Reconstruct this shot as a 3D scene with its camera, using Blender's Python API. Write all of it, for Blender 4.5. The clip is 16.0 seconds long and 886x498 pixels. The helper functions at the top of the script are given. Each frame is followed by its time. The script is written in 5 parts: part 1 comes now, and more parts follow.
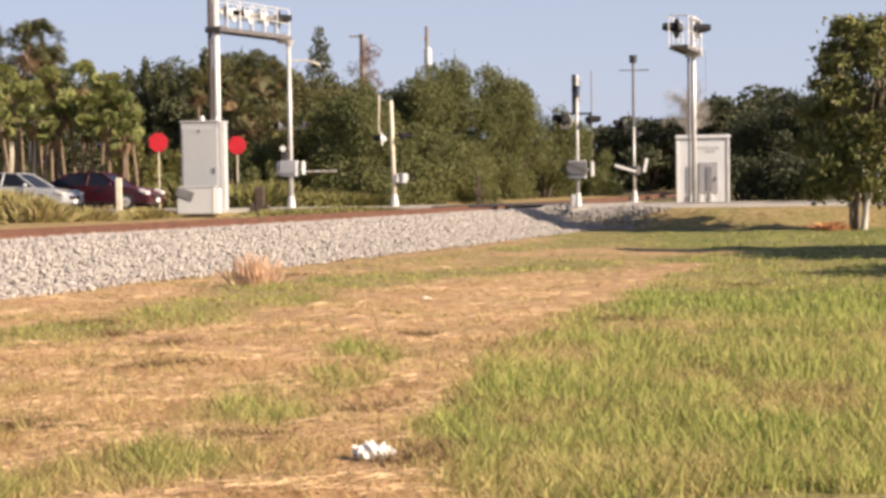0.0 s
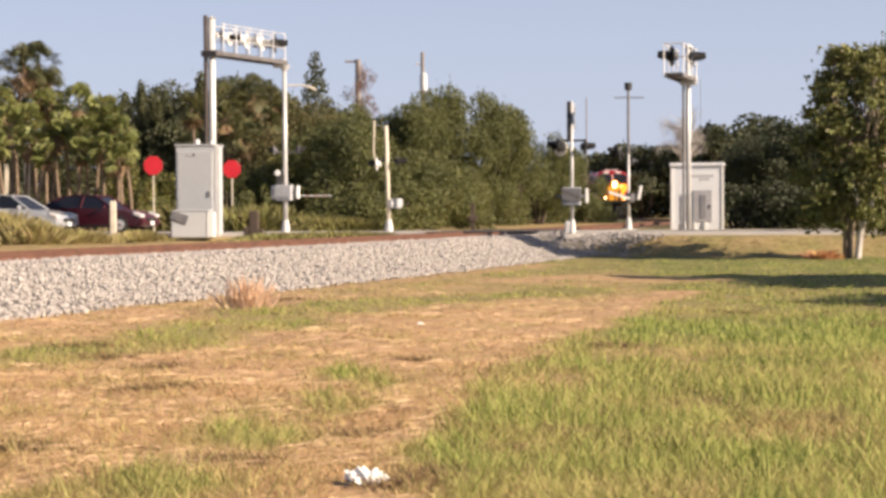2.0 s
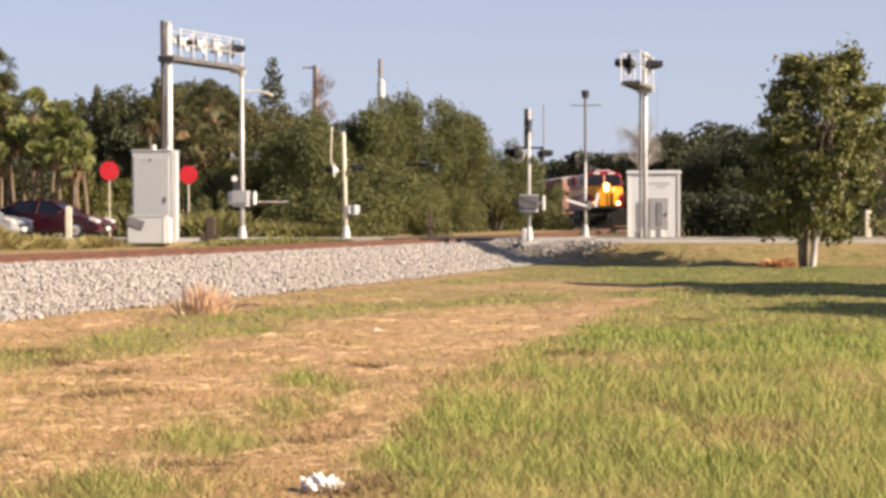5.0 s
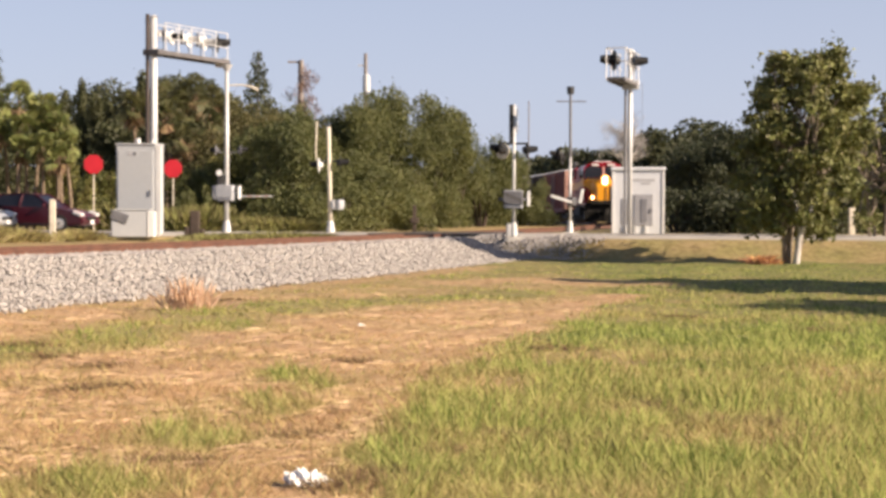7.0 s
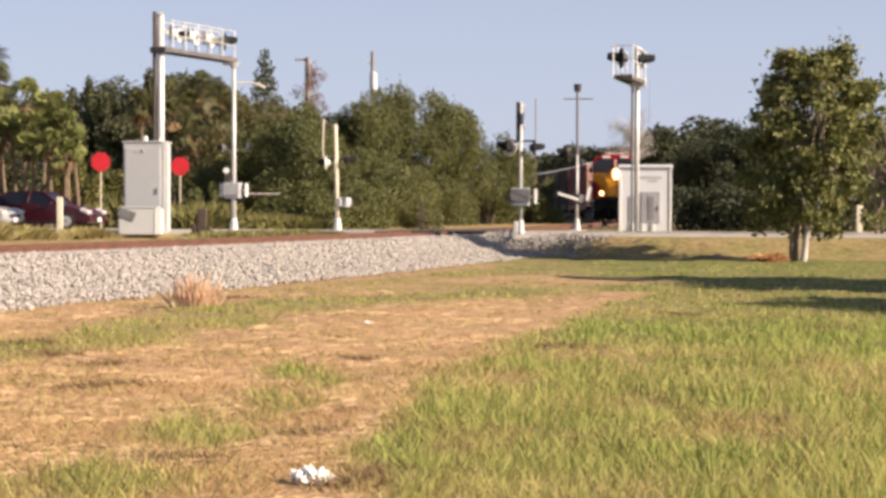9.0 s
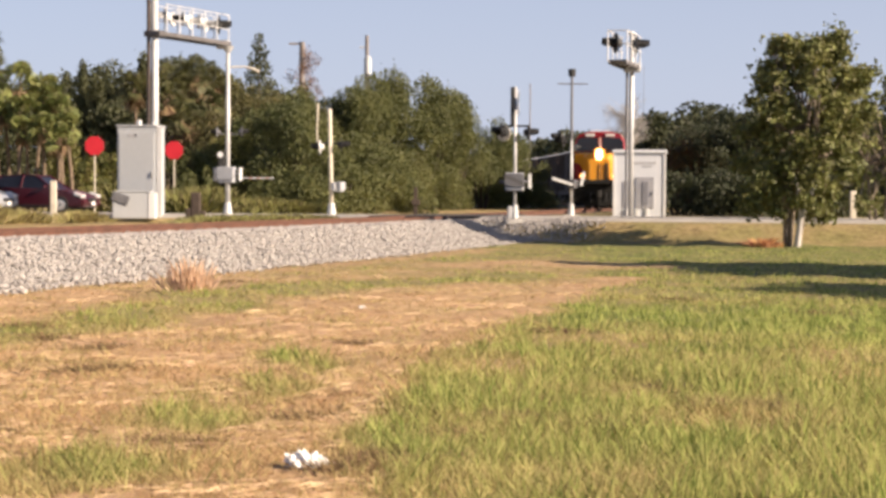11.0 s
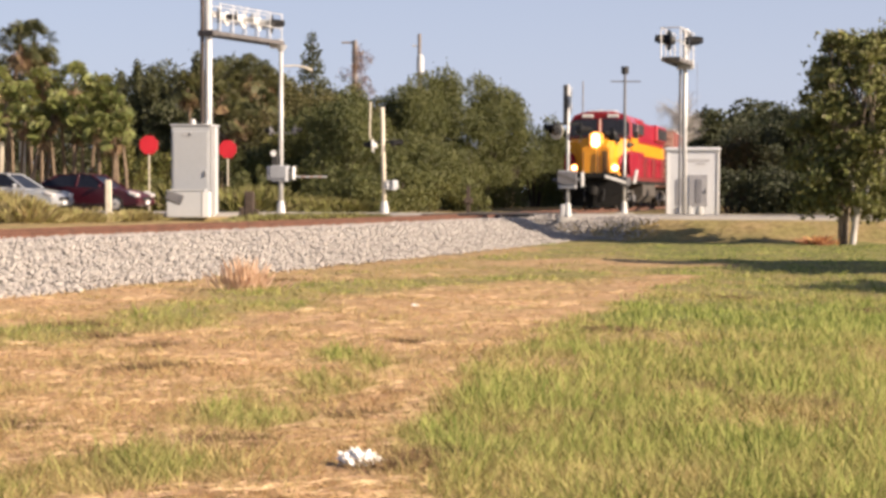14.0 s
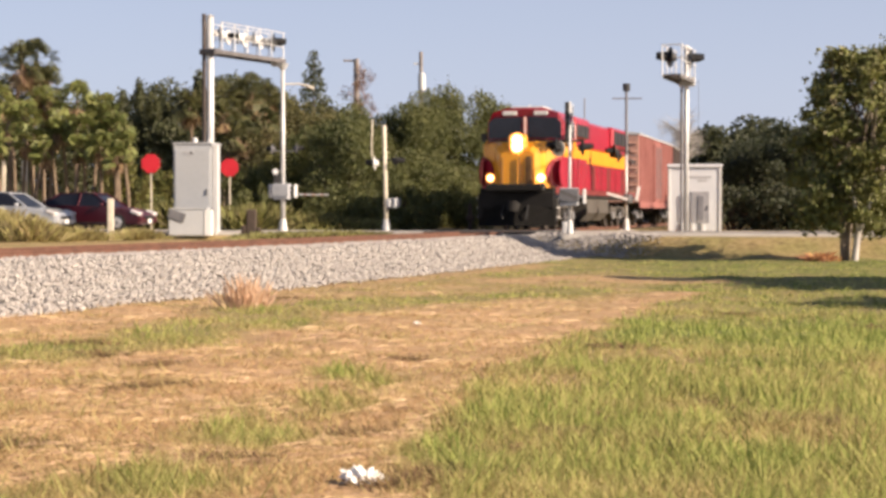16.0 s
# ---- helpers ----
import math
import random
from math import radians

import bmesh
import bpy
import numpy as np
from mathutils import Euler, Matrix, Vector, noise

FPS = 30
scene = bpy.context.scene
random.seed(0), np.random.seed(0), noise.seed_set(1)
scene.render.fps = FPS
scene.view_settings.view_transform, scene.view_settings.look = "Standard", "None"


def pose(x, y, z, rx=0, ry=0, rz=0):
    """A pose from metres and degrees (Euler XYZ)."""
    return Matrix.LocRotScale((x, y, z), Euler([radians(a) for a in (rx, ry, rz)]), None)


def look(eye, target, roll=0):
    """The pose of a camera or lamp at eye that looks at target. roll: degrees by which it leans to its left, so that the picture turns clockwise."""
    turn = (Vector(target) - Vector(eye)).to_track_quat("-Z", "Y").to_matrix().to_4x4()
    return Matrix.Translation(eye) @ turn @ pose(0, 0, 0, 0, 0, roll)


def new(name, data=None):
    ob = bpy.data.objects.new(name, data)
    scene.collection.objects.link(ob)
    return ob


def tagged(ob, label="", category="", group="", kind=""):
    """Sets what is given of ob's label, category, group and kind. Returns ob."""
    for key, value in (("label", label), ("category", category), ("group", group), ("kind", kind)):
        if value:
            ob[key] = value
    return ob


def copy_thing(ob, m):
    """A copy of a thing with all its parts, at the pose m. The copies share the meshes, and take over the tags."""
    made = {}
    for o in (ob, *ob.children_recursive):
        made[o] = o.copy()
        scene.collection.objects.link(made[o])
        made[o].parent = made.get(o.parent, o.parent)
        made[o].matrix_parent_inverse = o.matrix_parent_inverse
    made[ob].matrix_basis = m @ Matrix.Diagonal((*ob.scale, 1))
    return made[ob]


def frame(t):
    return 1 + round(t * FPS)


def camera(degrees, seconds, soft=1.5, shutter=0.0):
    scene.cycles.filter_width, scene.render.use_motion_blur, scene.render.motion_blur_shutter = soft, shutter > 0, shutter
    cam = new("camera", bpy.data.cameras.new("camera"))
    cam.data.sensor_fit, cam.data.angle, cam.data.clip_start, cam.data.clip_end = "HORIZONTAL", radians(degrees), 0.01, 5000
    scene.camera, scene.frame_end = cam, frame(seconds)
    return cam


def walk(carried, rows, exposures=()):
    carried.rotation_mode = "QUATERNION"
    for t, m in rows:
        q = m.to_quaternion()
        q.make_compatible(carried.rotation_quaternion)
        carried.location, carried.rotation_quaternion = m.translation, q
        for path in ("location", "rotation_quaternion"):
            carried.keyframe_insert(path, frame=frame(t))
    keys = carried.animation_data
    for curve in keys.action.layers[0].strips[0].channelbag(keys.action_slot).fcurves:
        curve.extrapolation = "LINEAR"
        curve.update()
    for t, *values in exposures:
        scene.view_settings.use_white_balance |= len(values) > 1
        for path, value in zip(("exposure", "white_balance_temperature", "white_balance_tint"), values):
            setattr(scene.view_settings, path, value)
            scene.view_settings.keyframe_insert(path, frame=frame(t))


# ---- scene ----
cam = camera(28.38, 16.0, soft=3.3)
EYE = (0.0, 0.0, 1.5)
PATH = [
    (0, 0.264, -2.046, 0.830), (0.5, -0.059, -1.829, 0.842), (1, -0.160, -1.675, 0.758), (1.5, 0.097, -1.599, 0.526),
    (2, 0.082, -1.212, 0.353), (2.5, -0.104, -1.005, 0.180), (3, -0.582, -0.986, 0.137), (3.5, -1.132, -1.074, 0.186),
    (6, -1.462, -0.956, 0.020), (6.5, -1.684, -1.118, -0.146), (7, -1.820, -1.150, -0.185), (7.5, -2.051, -1.081, -0.318),
    (8, -1.815, -1.426, -0.407), (8.5, -1.518, -1.394, -0.341), (9, -1.593, -1.231, -0.183), (11.5, -1.804, -1.786, -0.340),
    (12, -1.439, -1.588, -0.366), (12.5, -1.308, -1.452, -0.328), (13, -1.247, -1.693, -0.418), (13.5, -0.757, -1.760, -0.317),
    (14, -0.063, -1.794, -0.184), (14.5, -0.138, -1.409, -0.198), (15, -0.479, -1.128, -0.126), (15.5, -0.282, -1.348, -0.143),
    (16, 0.000, -1.220, -0.000),
]
walk(cam, [(t, pose(*EYE, 90 + pitch, roll, yaw)) for t, yaw, pitch, roll in PATH], exposures=[(0, 1.03, 6500, 18), (16, 1.03, 6500, 18)])

# ---------------------------------------------------------------- light
SUN_FROM = Vector((0.90, -0.42, 0.48)).normalized()
world = bpy.data.worlds.new("world")
scene.world = world
world.use_nodes = True
wn = world.node_tree
sky = wn.nodes.new("ShaderNodeTexSky")
sky.sky_type, sky.sun_disc = "NISHITA", False
sky.sun_elevation = math.asin(SUN_FROM.z)
sky.sun_rotation = math.atan2(SUN_FROM.x, SUN_FROM.y)
sky.air_density, sky.dust_density, sky.ozone_density = 0.8, 1.6, 2.6
haze = wn.nodes.new("ShaderNodeMix")
haze.data_type = "RGBA"
# haze: thick over the horizon, thinning to clear sky overhead
rise = wn.nodes.new("ShaderNodeSeparateXYZ")
wn.links.new(wn.nodes.new("ShaderNodeTexCoord").outputs["Generated"], rise.inputs[0])
thin = wn.nodes.new("ShaderNodeMapRange")
thin.inputs["From Min"].default_value, thin.inputs["From Max"].default_value = 0.0, 0.5
thin.inputs["To Min"].default_value, thin.inputs["To Max"].default_value = 0.74, 0.0
wn.links.new(rise.outputs["Z"], thin.inputs["Value"])
wn.links.new(thin.outputs[0], haze.inputs["Factor"])
haze.inputs["B"].default_value = (6.7, 7.5, 8.9, 1)
wn.links.new(sky.outputs[0], haze.inputs["A"])
wn.links.new(haze.outputs["Result"], wn.nodes["Background"].inputs[0])
wn.nodes["Background"].inputs[1].default_value = 0.05
sun = new("sun", bpy.data.lights.new("sun", "SUN"))
sun.data.energy, sun.data.angle, sun.data.color = 5.0, radians(0.6), (1.0, 0.85, 0.63)
sun.matrix_world = look(SUN_FROM * 50, (0, 0, 0))


# ---------------------------------------------------------------- materials
def material(name, low, high, scale=4.0, rough=0.7, metal=0.0, bump=0.0, fine=None, by="object", vary=0.0, coat=0.0):
    """Two colours mixed by noise at two scales, with fine relief; vary: change from piece to piece."""
    m = bpy.data.materials.new(name)
    m.use_nodes = True
    n, l = m.node_tree.nodes, m.node_tree.links
    b = n["Principled BSDF"]
    b.inputs["Roughness"].default_value, b.inputs["Metallic"].default_value = rough, metal
    b.inputs["Coat Weight"].default_value = coat
    co = n.new("ShaderNodeTexCoord").outputs["Object"]
    big, small = n.new("ShaderNodeTexNoise"), n.new("ShaderNodeTexNoise")
    for x, s, d in ((big, scale, 3), (small, fine or scale * 9, 4)):
        x.inputs["Scale"].default_value, x.inputs["Detail"].default_value = s, d
        l.new(co, x.inputs["Vector"])
    add = n.new("ShaderNodeMath")
    add.operation = "ADD"
    l.new(big.outputs[0], add.inputs[0])
    l.new(small.outputs[0], add.inputs[1])
    span = n.new("ShaderNodeMapRange")
    span.inputs["From Min"].default_value, span.inputs["From Max"].default_value = 0.7, 1.3
    l.new(add.outputs[0], span.inputs["Value"])
    mix = n.new("ShaderNodeMix")
    mix.data_type = "RGBA"
    mix.inputs["A"].default_value, mix.inputs["B"].default_value = (*low, 1), (*high, 1)
    l.new(span.outputs[0], mix.inputs["Factor"])
    out = mix.outputs["Result"]
    if vary:
        hsv = n.new("ShaderNodeHueSaturation")
        if by == "island":
            rnd = n.new("ShaderNodeNewGeometry").outputs["Random Per Island"]
        else:
            rnd = n.new("ShaderNodeObjectInfo").outputs["Random"]
        val, hue = n.new("ShaderNodeMapRange"), n.new("ShaderNodeMapRange")
        val.inputs["To Min"].default_value, val.inputs["To Max"].default_value = 1 - vary, 1 + vary
        hue.inputs["To Min"].default_value, hue.inputs["To Max"].default_value = 0.5 - vary * 0.06, 0.5 + vary * 0.06
        l.new(rnd, val.inputs["Value"])
        l.new(rnd, hue.inputs["Value"])
        l.new(val.outputs[0], hsv.inputs["Value"])
        l.new(hue.outputs[0], hsv.inputs["Hue"])
        l.new(out, hsv.inputs["Color"])
        out = hsv.outputs[0]
    l.new(out, b.inputs["Base Color"])
    if bump:
        bp = n.new("ShaderNodeBump")
        bp.inputs["Strength"].default_value, bp.inputs["Distance"].default_value = bump, 0.02
        l.new(small.outputs[0], bp.inputs["Height"])
        l.new(bp.outputs[0], b.inputs["Normal"])
    return m


def leafy(name, low, high, scale=0.6, glow=0.35, vary=0.45):
    """Foliage: noise over the crown, change from leaf to leaf, light that comes through."""
    m = material(name, low, high, scale, 0.6, vary=vary, by="island")
    n, l = m.node_tree.nodes, m.node_tree.links
    b = n["Principled BSDF"]
    tr, mix = n.new("ShaderNodeBsdfTranslucent"), n.new("ShaderNodeMixShader")
    l.new(b.inputs["Base Color"].links[0].from_socket, tr.inputs["Color"])
    mix.inputs[0].default_value = glow
    l.new(b.outputs[0], mix.inputs[1])
    l.new(tr.outputs[0], mix.inputs[2])
    l.new(mix.outputs[0], n["Material Output"].inputs["Surface"])
    return m


def glowing(name, colour, strength):
    m = bpy.data.materials.new(name)
    m.use_nodes = True
    b = m.node_tree.nodes["Principled BSDF"]
    b.inputs["Base Color"].default_value = (*colour, 1)
    b.inputs["Emission Color"].default_value, b.inputs["Emission Strength"].default_value = (*colour, 1), strength
    return m


def attribute_material(name, attr, dry_low, dry_high, green_low, green_high, bare, scale, rough=0.9, leaf=False):
    """Grass: between dry and green by the sheet's own attribute, broken up by noise."""
    m = bpy.data.materials.new(name)
    m.use_nodes = True
    n, l = m.node_tree.nodes, m.node_tree.links
    b = n["Principled BSDF"]
    b.inputs["Roughness"].default_value = rough
    b.inputs["Specular IOR Level"].default_value = 0.2
    geo = n.new("ShaderNodeNewGeometry")
    at = n.new("ShaderNodeAttribute")
    at.attribute_name = attr
    sets = []
    for lo, hi, s in ((dry_low, dry_high, scale), (green_low, green_high, scale * 1.3)):
        nz = n.new("ShaderNodeTexNoise")
        nz.inputs["Scale"].default_value, nz.inputs["Detail"].default_value = s, 6
        l.new(geo.outputs["Position"], nz.inputs["Vector"])
        sp = n.new("ShaderNodeMapRange")
        sp.inputs["From Min"].default_value, sp.inputs["From Max"].default_value = 0.33, 0.67
        l.new(geo.outputs["Random Per Island"] if leaf else nz.outputs[0], sp.inputs["Value"])
        if leaf:
            sp.inputs["From Min"].default_value, sp.inputs["From Max"].default_value = 0.0, 1.0
        mx = n.new("ShaderNodeMix")
        mx.data_type = "RGBA"
        mx.inputs["A"].default_value, mx.inputs["B"].default_value = (*lo, 1), (*hi, 1)
        l.new(sp.outputs[0], mx.inputs["Factor"])
        sets.append(mx)
    mx = n.new("ShaderNodeMix")
    mx.data_type = "RGBA"
    l.new(at.outputs["Fac"], mx.inputs["Factor"])
    l.new(sets[1].outputs["Result"], mx.inputs["A"])
    l.new(sets[0].outputs["Result"], mx.inputs["B"])
    out = mx.outputs["Result"]
    if not leaf:
        nz = n.new("ShaderNodeTexNoise")
        nz.inputs["Scale"].default_value, nz.inputs["Detail"].default_value = 1.7, 7
        l.new(geo.outputs["Position"], nz.inputs["Vector"])
        sp = n.new("ShaderNodeMapRange")
        sp.inputs["From Min"].default_value, sp.inputs["From Max"].default_value = 0.6, 0.74
        sp.inputs["To Max"].default_value = 0.7
        l.new(nz.outputs[0], sp.inputs["Value"])
        soil = n.new("ShaderNodeMix")
        soil.data_type = "RGBA"
        soil.inputs["B"].default_value = (*bare, 1)
        l.new(sp.outputs[0], soil.inputs["Factor"])
        l.new(out, soil.inputs["A"])
        out = soil.outputs["Result"]
        bp = n.new("ShaderNodeBump")
        bp.inputs["Strength"].default_value, bp.inputs["Distance"].default_value = 0.6, 0.05
        nz2 = n.new("ShaderNodeTexNoise")
        nz2.inputs["Scale"].default_value, nz2.inputs["Detail"].default_value = 22, 4
        l.new(geo.outputs["Position"], nz2.inputs["Vector"])
        l.new(nz2.outputs[0], bp.inputs["Height"])
        l.new(bp.outputs[0], b.inputs["Normal"])
    l.new(out, b.inputs["Base Color"])
    if leaf:
        tr, mix = n.new("ShaderNodeBsdfTranslucent"), n.new("ShaderNodeMixShader")
        l.new(out, tr.inputs["Color"])
        mix.inputs[0].default_value = 0.35
        l.new(b.outputs[0], mix.inputs[1])
        l.new(tr.outputs[0], mix.inputs[2])
        l.new(mix.outputs[0], n["Material Output"].inputs["Surface"])
    return m


DRY = ((0.36, 0.215, 0.112), (0.60, 0.405, 0.235))
GREEN = ((0.06, 0.09, 0.02), (0.20, 0.225, 0.06))
TURF = attribute_material("turf", "dry", *DRY, *GREEN, (0.10, 0.07, 0.035), 5.0)
BLADE = attribute_material("grass_blade", "dry", (0.42, 0.27, 0.145), (0.68, 0.475, 0.275), (0.085, 0.15, 0.022), (0.53, 0.56, 0.17), (0, 0, 0), 1.0, leaf=True)
STONE = material("ballast_stone", (0.29, 0.268, 0.25), (0.44, 0.408, 0.38), 30, 0.9, bump=0.3, vary=0.2, by="island")
GRIT = material("ballast_grit", (0.32, 0.30, 0.28), (0.48, 0.455, 0.425), 14, 0.95, bump=0.8)
RUST = material("rusty_rail", (0.075, 0.034, 0.022), (0.165, 0.075, 0.048), 3, 0.75, bump=0.3)
TIE = material("weathered_tie", (0.07, 0.05, 0.04), (0.17, 0.13, 0.10), 6, 0.9, bump=0.6, vary=0.25)
ASPHALT = material("asphalt", (0.30, 0.275, 0.24), (0.43, 0.40, 0.355), 0.8, 0.9, bump=0.4, fine=40)
CONCRETE = material("concrete", (0.36, 0.34, 0.31), (0.55, 0.52, 0.47), 2, 0.85, bump=0.3)
ALU = material("galvanised_mast", (0.46, 0.46, 0.455), (0.63, 0.625, 0.61), 2, 0.5, 0.25)
WHITE = material("white_enamel", (0.58, 0.58, 0.57), (0.70, 0.695, 0.68), 1.2, 0.45)
GREY = material("grey_aluminium_case", (0.445, 0.462, 0.475), (0.485, 0.50, 0.512), 0.7, 0.5, 0.15)
DARKGREY = material("dark_grey_paint", (0.10, 0.10, 0.11), (0.19, 0.19, 0.20), 2, 0.6)
BLACK = material("black_paint", (0.012, 0.012, 0.013), (0.035, 0.033, 0.032), 3, 0.55)
SIGN_RED = material("sign_red", (0.44, 0.012, 0.022), (0.54, 0.02, 0.03), 3, 0.45)
LENS = material("unlit_red_lens", (0.09, 0.008, 0.008), (0.14, 0.015, 0.012), 5, 0.2)
DARKWOOD = material("creosoted_wood", (0.035, 0.025, 0.02), (0.085, 0.06, 0.045), 6, 0.9, bump=0.5)
BARK = material("bark", (0.12, 0.09, 0.065), (0.34, 0.28, 0.22), 5, 0.9, bump=0.9)
PALM_BARK = material("palm_bark", (0.10, 0.075, 0.052), (0.26, 0.19, 0.13), 5, 0.9, bump=0.9)
LEAF_TREE = leafy("broad_leaf", (0.085, 0.10, 0.027), (0.26, 0.25, 0.078), glow=0.22, vary=0.35)
LEAF_BUSH = leafy("bush_leaf", (0.06, 0.074, 0.024), (0.19, 0.19, 0.06), 0.3, vary=0.2)
LEAF_DARK = leafy("dark_leaf", (0.045, 0.055, 0.025), (0.12, 0.12, 0.046), 0.3, vary=0.3)
LEAF_MID = leafy("mid_leaf", (0.034, 0.045, 0.022), (0.095, 0.10, 0.045), 0.25, vary=0.3)
LEAF_OLIVE = leafy("olive_leaf", (0.08, 0.078, 0.03), (0.21, 0.185, 0.07), 0.4, vary=0.25)
LEAF_YELLOW = leafy("yellow_green_leaf", (0.12, 0.12, 0.03), (0.30, 0.27, 0.085), 0.5)
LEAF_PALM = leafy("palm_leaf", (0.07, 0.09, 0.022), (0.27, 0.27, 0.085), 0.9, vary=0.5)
# the palm leaf again, darkened: shade put into the colour
LEAF_PALM_SHADE = leafy("shaded_palm_leaf", (0.045, 0.055, 0.02), (0.13, 0.12, 0.045), 0.5)
LEAF_DEAD = leafy("dead_leaf", (0.18, 0.115, 0.06), (0.38, 0.26, 0.145), 0.5)
LEAF_ORANGE = leafy("orange_dead_leaf", (0.42, 0.19, 0.08), (0.62, 0.33, 0.16), 0.6)
REED = leafy("roadside_weed", (0.22, 0.19, 0.07), (0.46, 0.38, 0.17), 0.7)
DRY_WEED = leafy("dry_weed", (0.56, 0.38, 0.25), (0.76, 0.56, 0.40), 0.5, 0.45, 0.15)
VERGE = leafy("verge_weed", (0.11, 0.11, 0.03), (0.27, 0.24, 0.08), 0.7)
LITTER = material("white_plastic", (0.78, 0.77, 0.74), (0.88, 0.87, 0.84), 8, 0.5)
GLASS_DARK = material("tinted_glass", (0.008, 0.009, 0.014), (0.018, 0.02, 0.03), 1, 0.28)
TYRE = material("tyre", (0.015, 0.015, 0.015), (0.035, 0.033, 0.03), 8, 0.85)
CHROME = material("bright_metal", (0.6, 0.6, 0.6), (0.75, 0.75, 0.75), 4, 0.2, 0.9)
CAR_RED = material("maroon_car_paint", (0.045, 0.003, 0.008), (0.065, 0.005, 0.012), 2, 0.4, 0.1, coat=0.25)
CAR_SILVER = material("silver_car_paint", (0.50, 0.52, 0.54), (0.60, 0.62, 0.64), 2, 0.3, 0.4, coat=0.8)
L_RED = material("locomotive_red", (0.28, 0.007, 0.022), (0.37, 0.012, 0.032), 0.9, 0.4, coat=0.3)
L_YELLOW = material("locomotive_yellow", (0.70, 0.27, 0.006), (0.80, 0.35, 0.012), 0.9, 0.4, coat=0.3)
L_DARK = material("locomotive_underframe", (0.006, 0.0055, 0.005), (0.016, 0.014, 0.012), 2, 0.95)
CAR_BROWN = material("boxcar_brown", (0.20, 0.068, 0.058), (0.29, 0.112, 0.098), 0.5, 0.75)
CAR_PALE = material("boxcar_faded_end", (0.40, 0.22, 0.17), (0.52, 0.32, 0.26), 0.8, 0.75)
# boxcar brown with the shade of the unlit side put into it
CAR_SHADED = material("boxcar_shaded", (0.035, 0.024, 0.022), (0.07, 0.048, 0.043), 0.5, 0.8)
ROOF_PALE = material("galvanised_roof", (0.55, 0.54, 0.52), (0.72, 0.70, 0.67), 0.8, 0.5, 0.3)
BARE = material("bare_branches", (0.34, 0.32, 0.30), (0.50, 0.47, 0.44), 3, 0.9)
THATCH = material("dead_thatch", (0.07, 0.042, 0.02), (0.20, 0.125, 0.06), 5, 0.95, vary=0.4, by="island")
STRAW = leafy("pale_straw", (0.40, 0.26, 0.145), (0.64, 0.45, 0.27), 0.8, 0.2, 0.3)
RUBBER = material("crossing_rubber", (0.022, 0.021, 0.02), (0.05, 0.047, 0.044), 5, 0.85, bump=0.3)
FADED_RED = material("faded_red_stripe", (0.50, 0.30, 0.28), (0.62, 0.42, 0.38), 4, 0.6)
VINE = leafy("dry_vine", (0.16, 0.09, 0.07), (0.30, 0.19, 0.14), 0.6, 0.3)
MACHINE = material("gate_machine_grey", (0.33, 0.34, 0.36), (0.46, 0.47, 0.49), 2, 0.5, 0.2)
RUSTY_PIPE = material("brown_conduit", (0.035, 0.026, 0.022), (0.075, 0.055, 0.048), 3, 0.7)
BEAM = material("weathered_beam", (0.085, 0.08, 0.08), (0.16, 0.15, 0.15), 2, 0.65, 0.2)
PLATE = material("faint_plate", (0.40, 0.40, 0.41), (0.50, 0.50, 0.51), 6, 0.5)
POST_PALE = material("pale_weathered_post", (0.50, 0.44, 0.34), (0.72, 0.66, 0.54), 3, 0.7)
POST_GREY = material("grey_pole_wood", (0.16, 0.14, 0.13), (0.28, 0.25, 0.23), 2, 0.9)
HUT_WHITE = material("hut_white", (0.61, 0.625, 0.65), (0.67, 0.685, 0.705), 1.0, 0.5)
DOOR_GREY = material("hut_door_grey", (0.28, 0.28, 0.30), (0.38, 0.38, 0.40), 2, 0.5)
LOUVRE = material("louvre_grey", (0.16, 0.16, 0.18), (0.24, 0.24, 0.26), 2, 0.5)
HEADLAMP = material("car_headlamp", (0.62, 0.60, 0.58), (0.80, 0.78, 0.76), 4, 0.15, 0.3)
NOSE_DARK = material("nose_recess_dark", (0.10, 0.05, 0.015), (0.20, 0.10, 0.03), 3, 0.6)
BOARD = material("number_board", (0.60, 0.58, 0.55), (0.75, 0.73, 0.70), 3, 0.4)
TRIM_PALE = material("pale_red_trim", (0.60, 0.34, 0.30), (0.74, 0.50, 0.45), 3, 0.5)
DARKRED = material("dark_red_panel", (0.12, 0.015, 0.015), (0.20, 0.03, 0.025), 2, 0.5)
TANK = material("dusty_underframe", (0.045, 0.039, 0.034), (0.10, 0.088, 0.076), 1.5, 0.85)
WHEEL = material("wheel_steel", (0.04, 0.035, 0.03), (0.12, 0.10, 0.09), 4, 0.6, 0.4)
LAMP = glowing("headlight_glow", (1.0, 0.62, 0.30), 5)
# glowing ring that stands in for the glare around a lit lamp
HALO = glowing("lamp_halo", (1.0, 0.42, 0.10), 0.85)


# ---------------------------------------------------------------- building helpers
def part(name, bm, mat, parent=None, label="", smooth=False):
    me = bpy.data.meshes.new(name)
    bm.to_mesh(me)
    bm.free()
    if smooth:
        for p in me.polygons:
            p.use_smooth = True
    me.materials.append(mat)
    ob = new(name, me)
    ob.parent = parent
    return tagged(ob, label)


def thing(name, m, label, category, group="", kind=""):
    ob = new(name)
    ob.matrix_basis = m
    ob.empty_display_size = 0.2
    return tagged(ob, label, category, group, kind)


def mesh_of(name, verts, faces, mat, parent=None, label=""):
    me = bpy.data.meshes.new(name)
    me.from_pydata(verts, [], faces)
    me.materials.append(mat)
    ob = new(name, me)
    ob.parent = parent
    return tagged(ob, label)


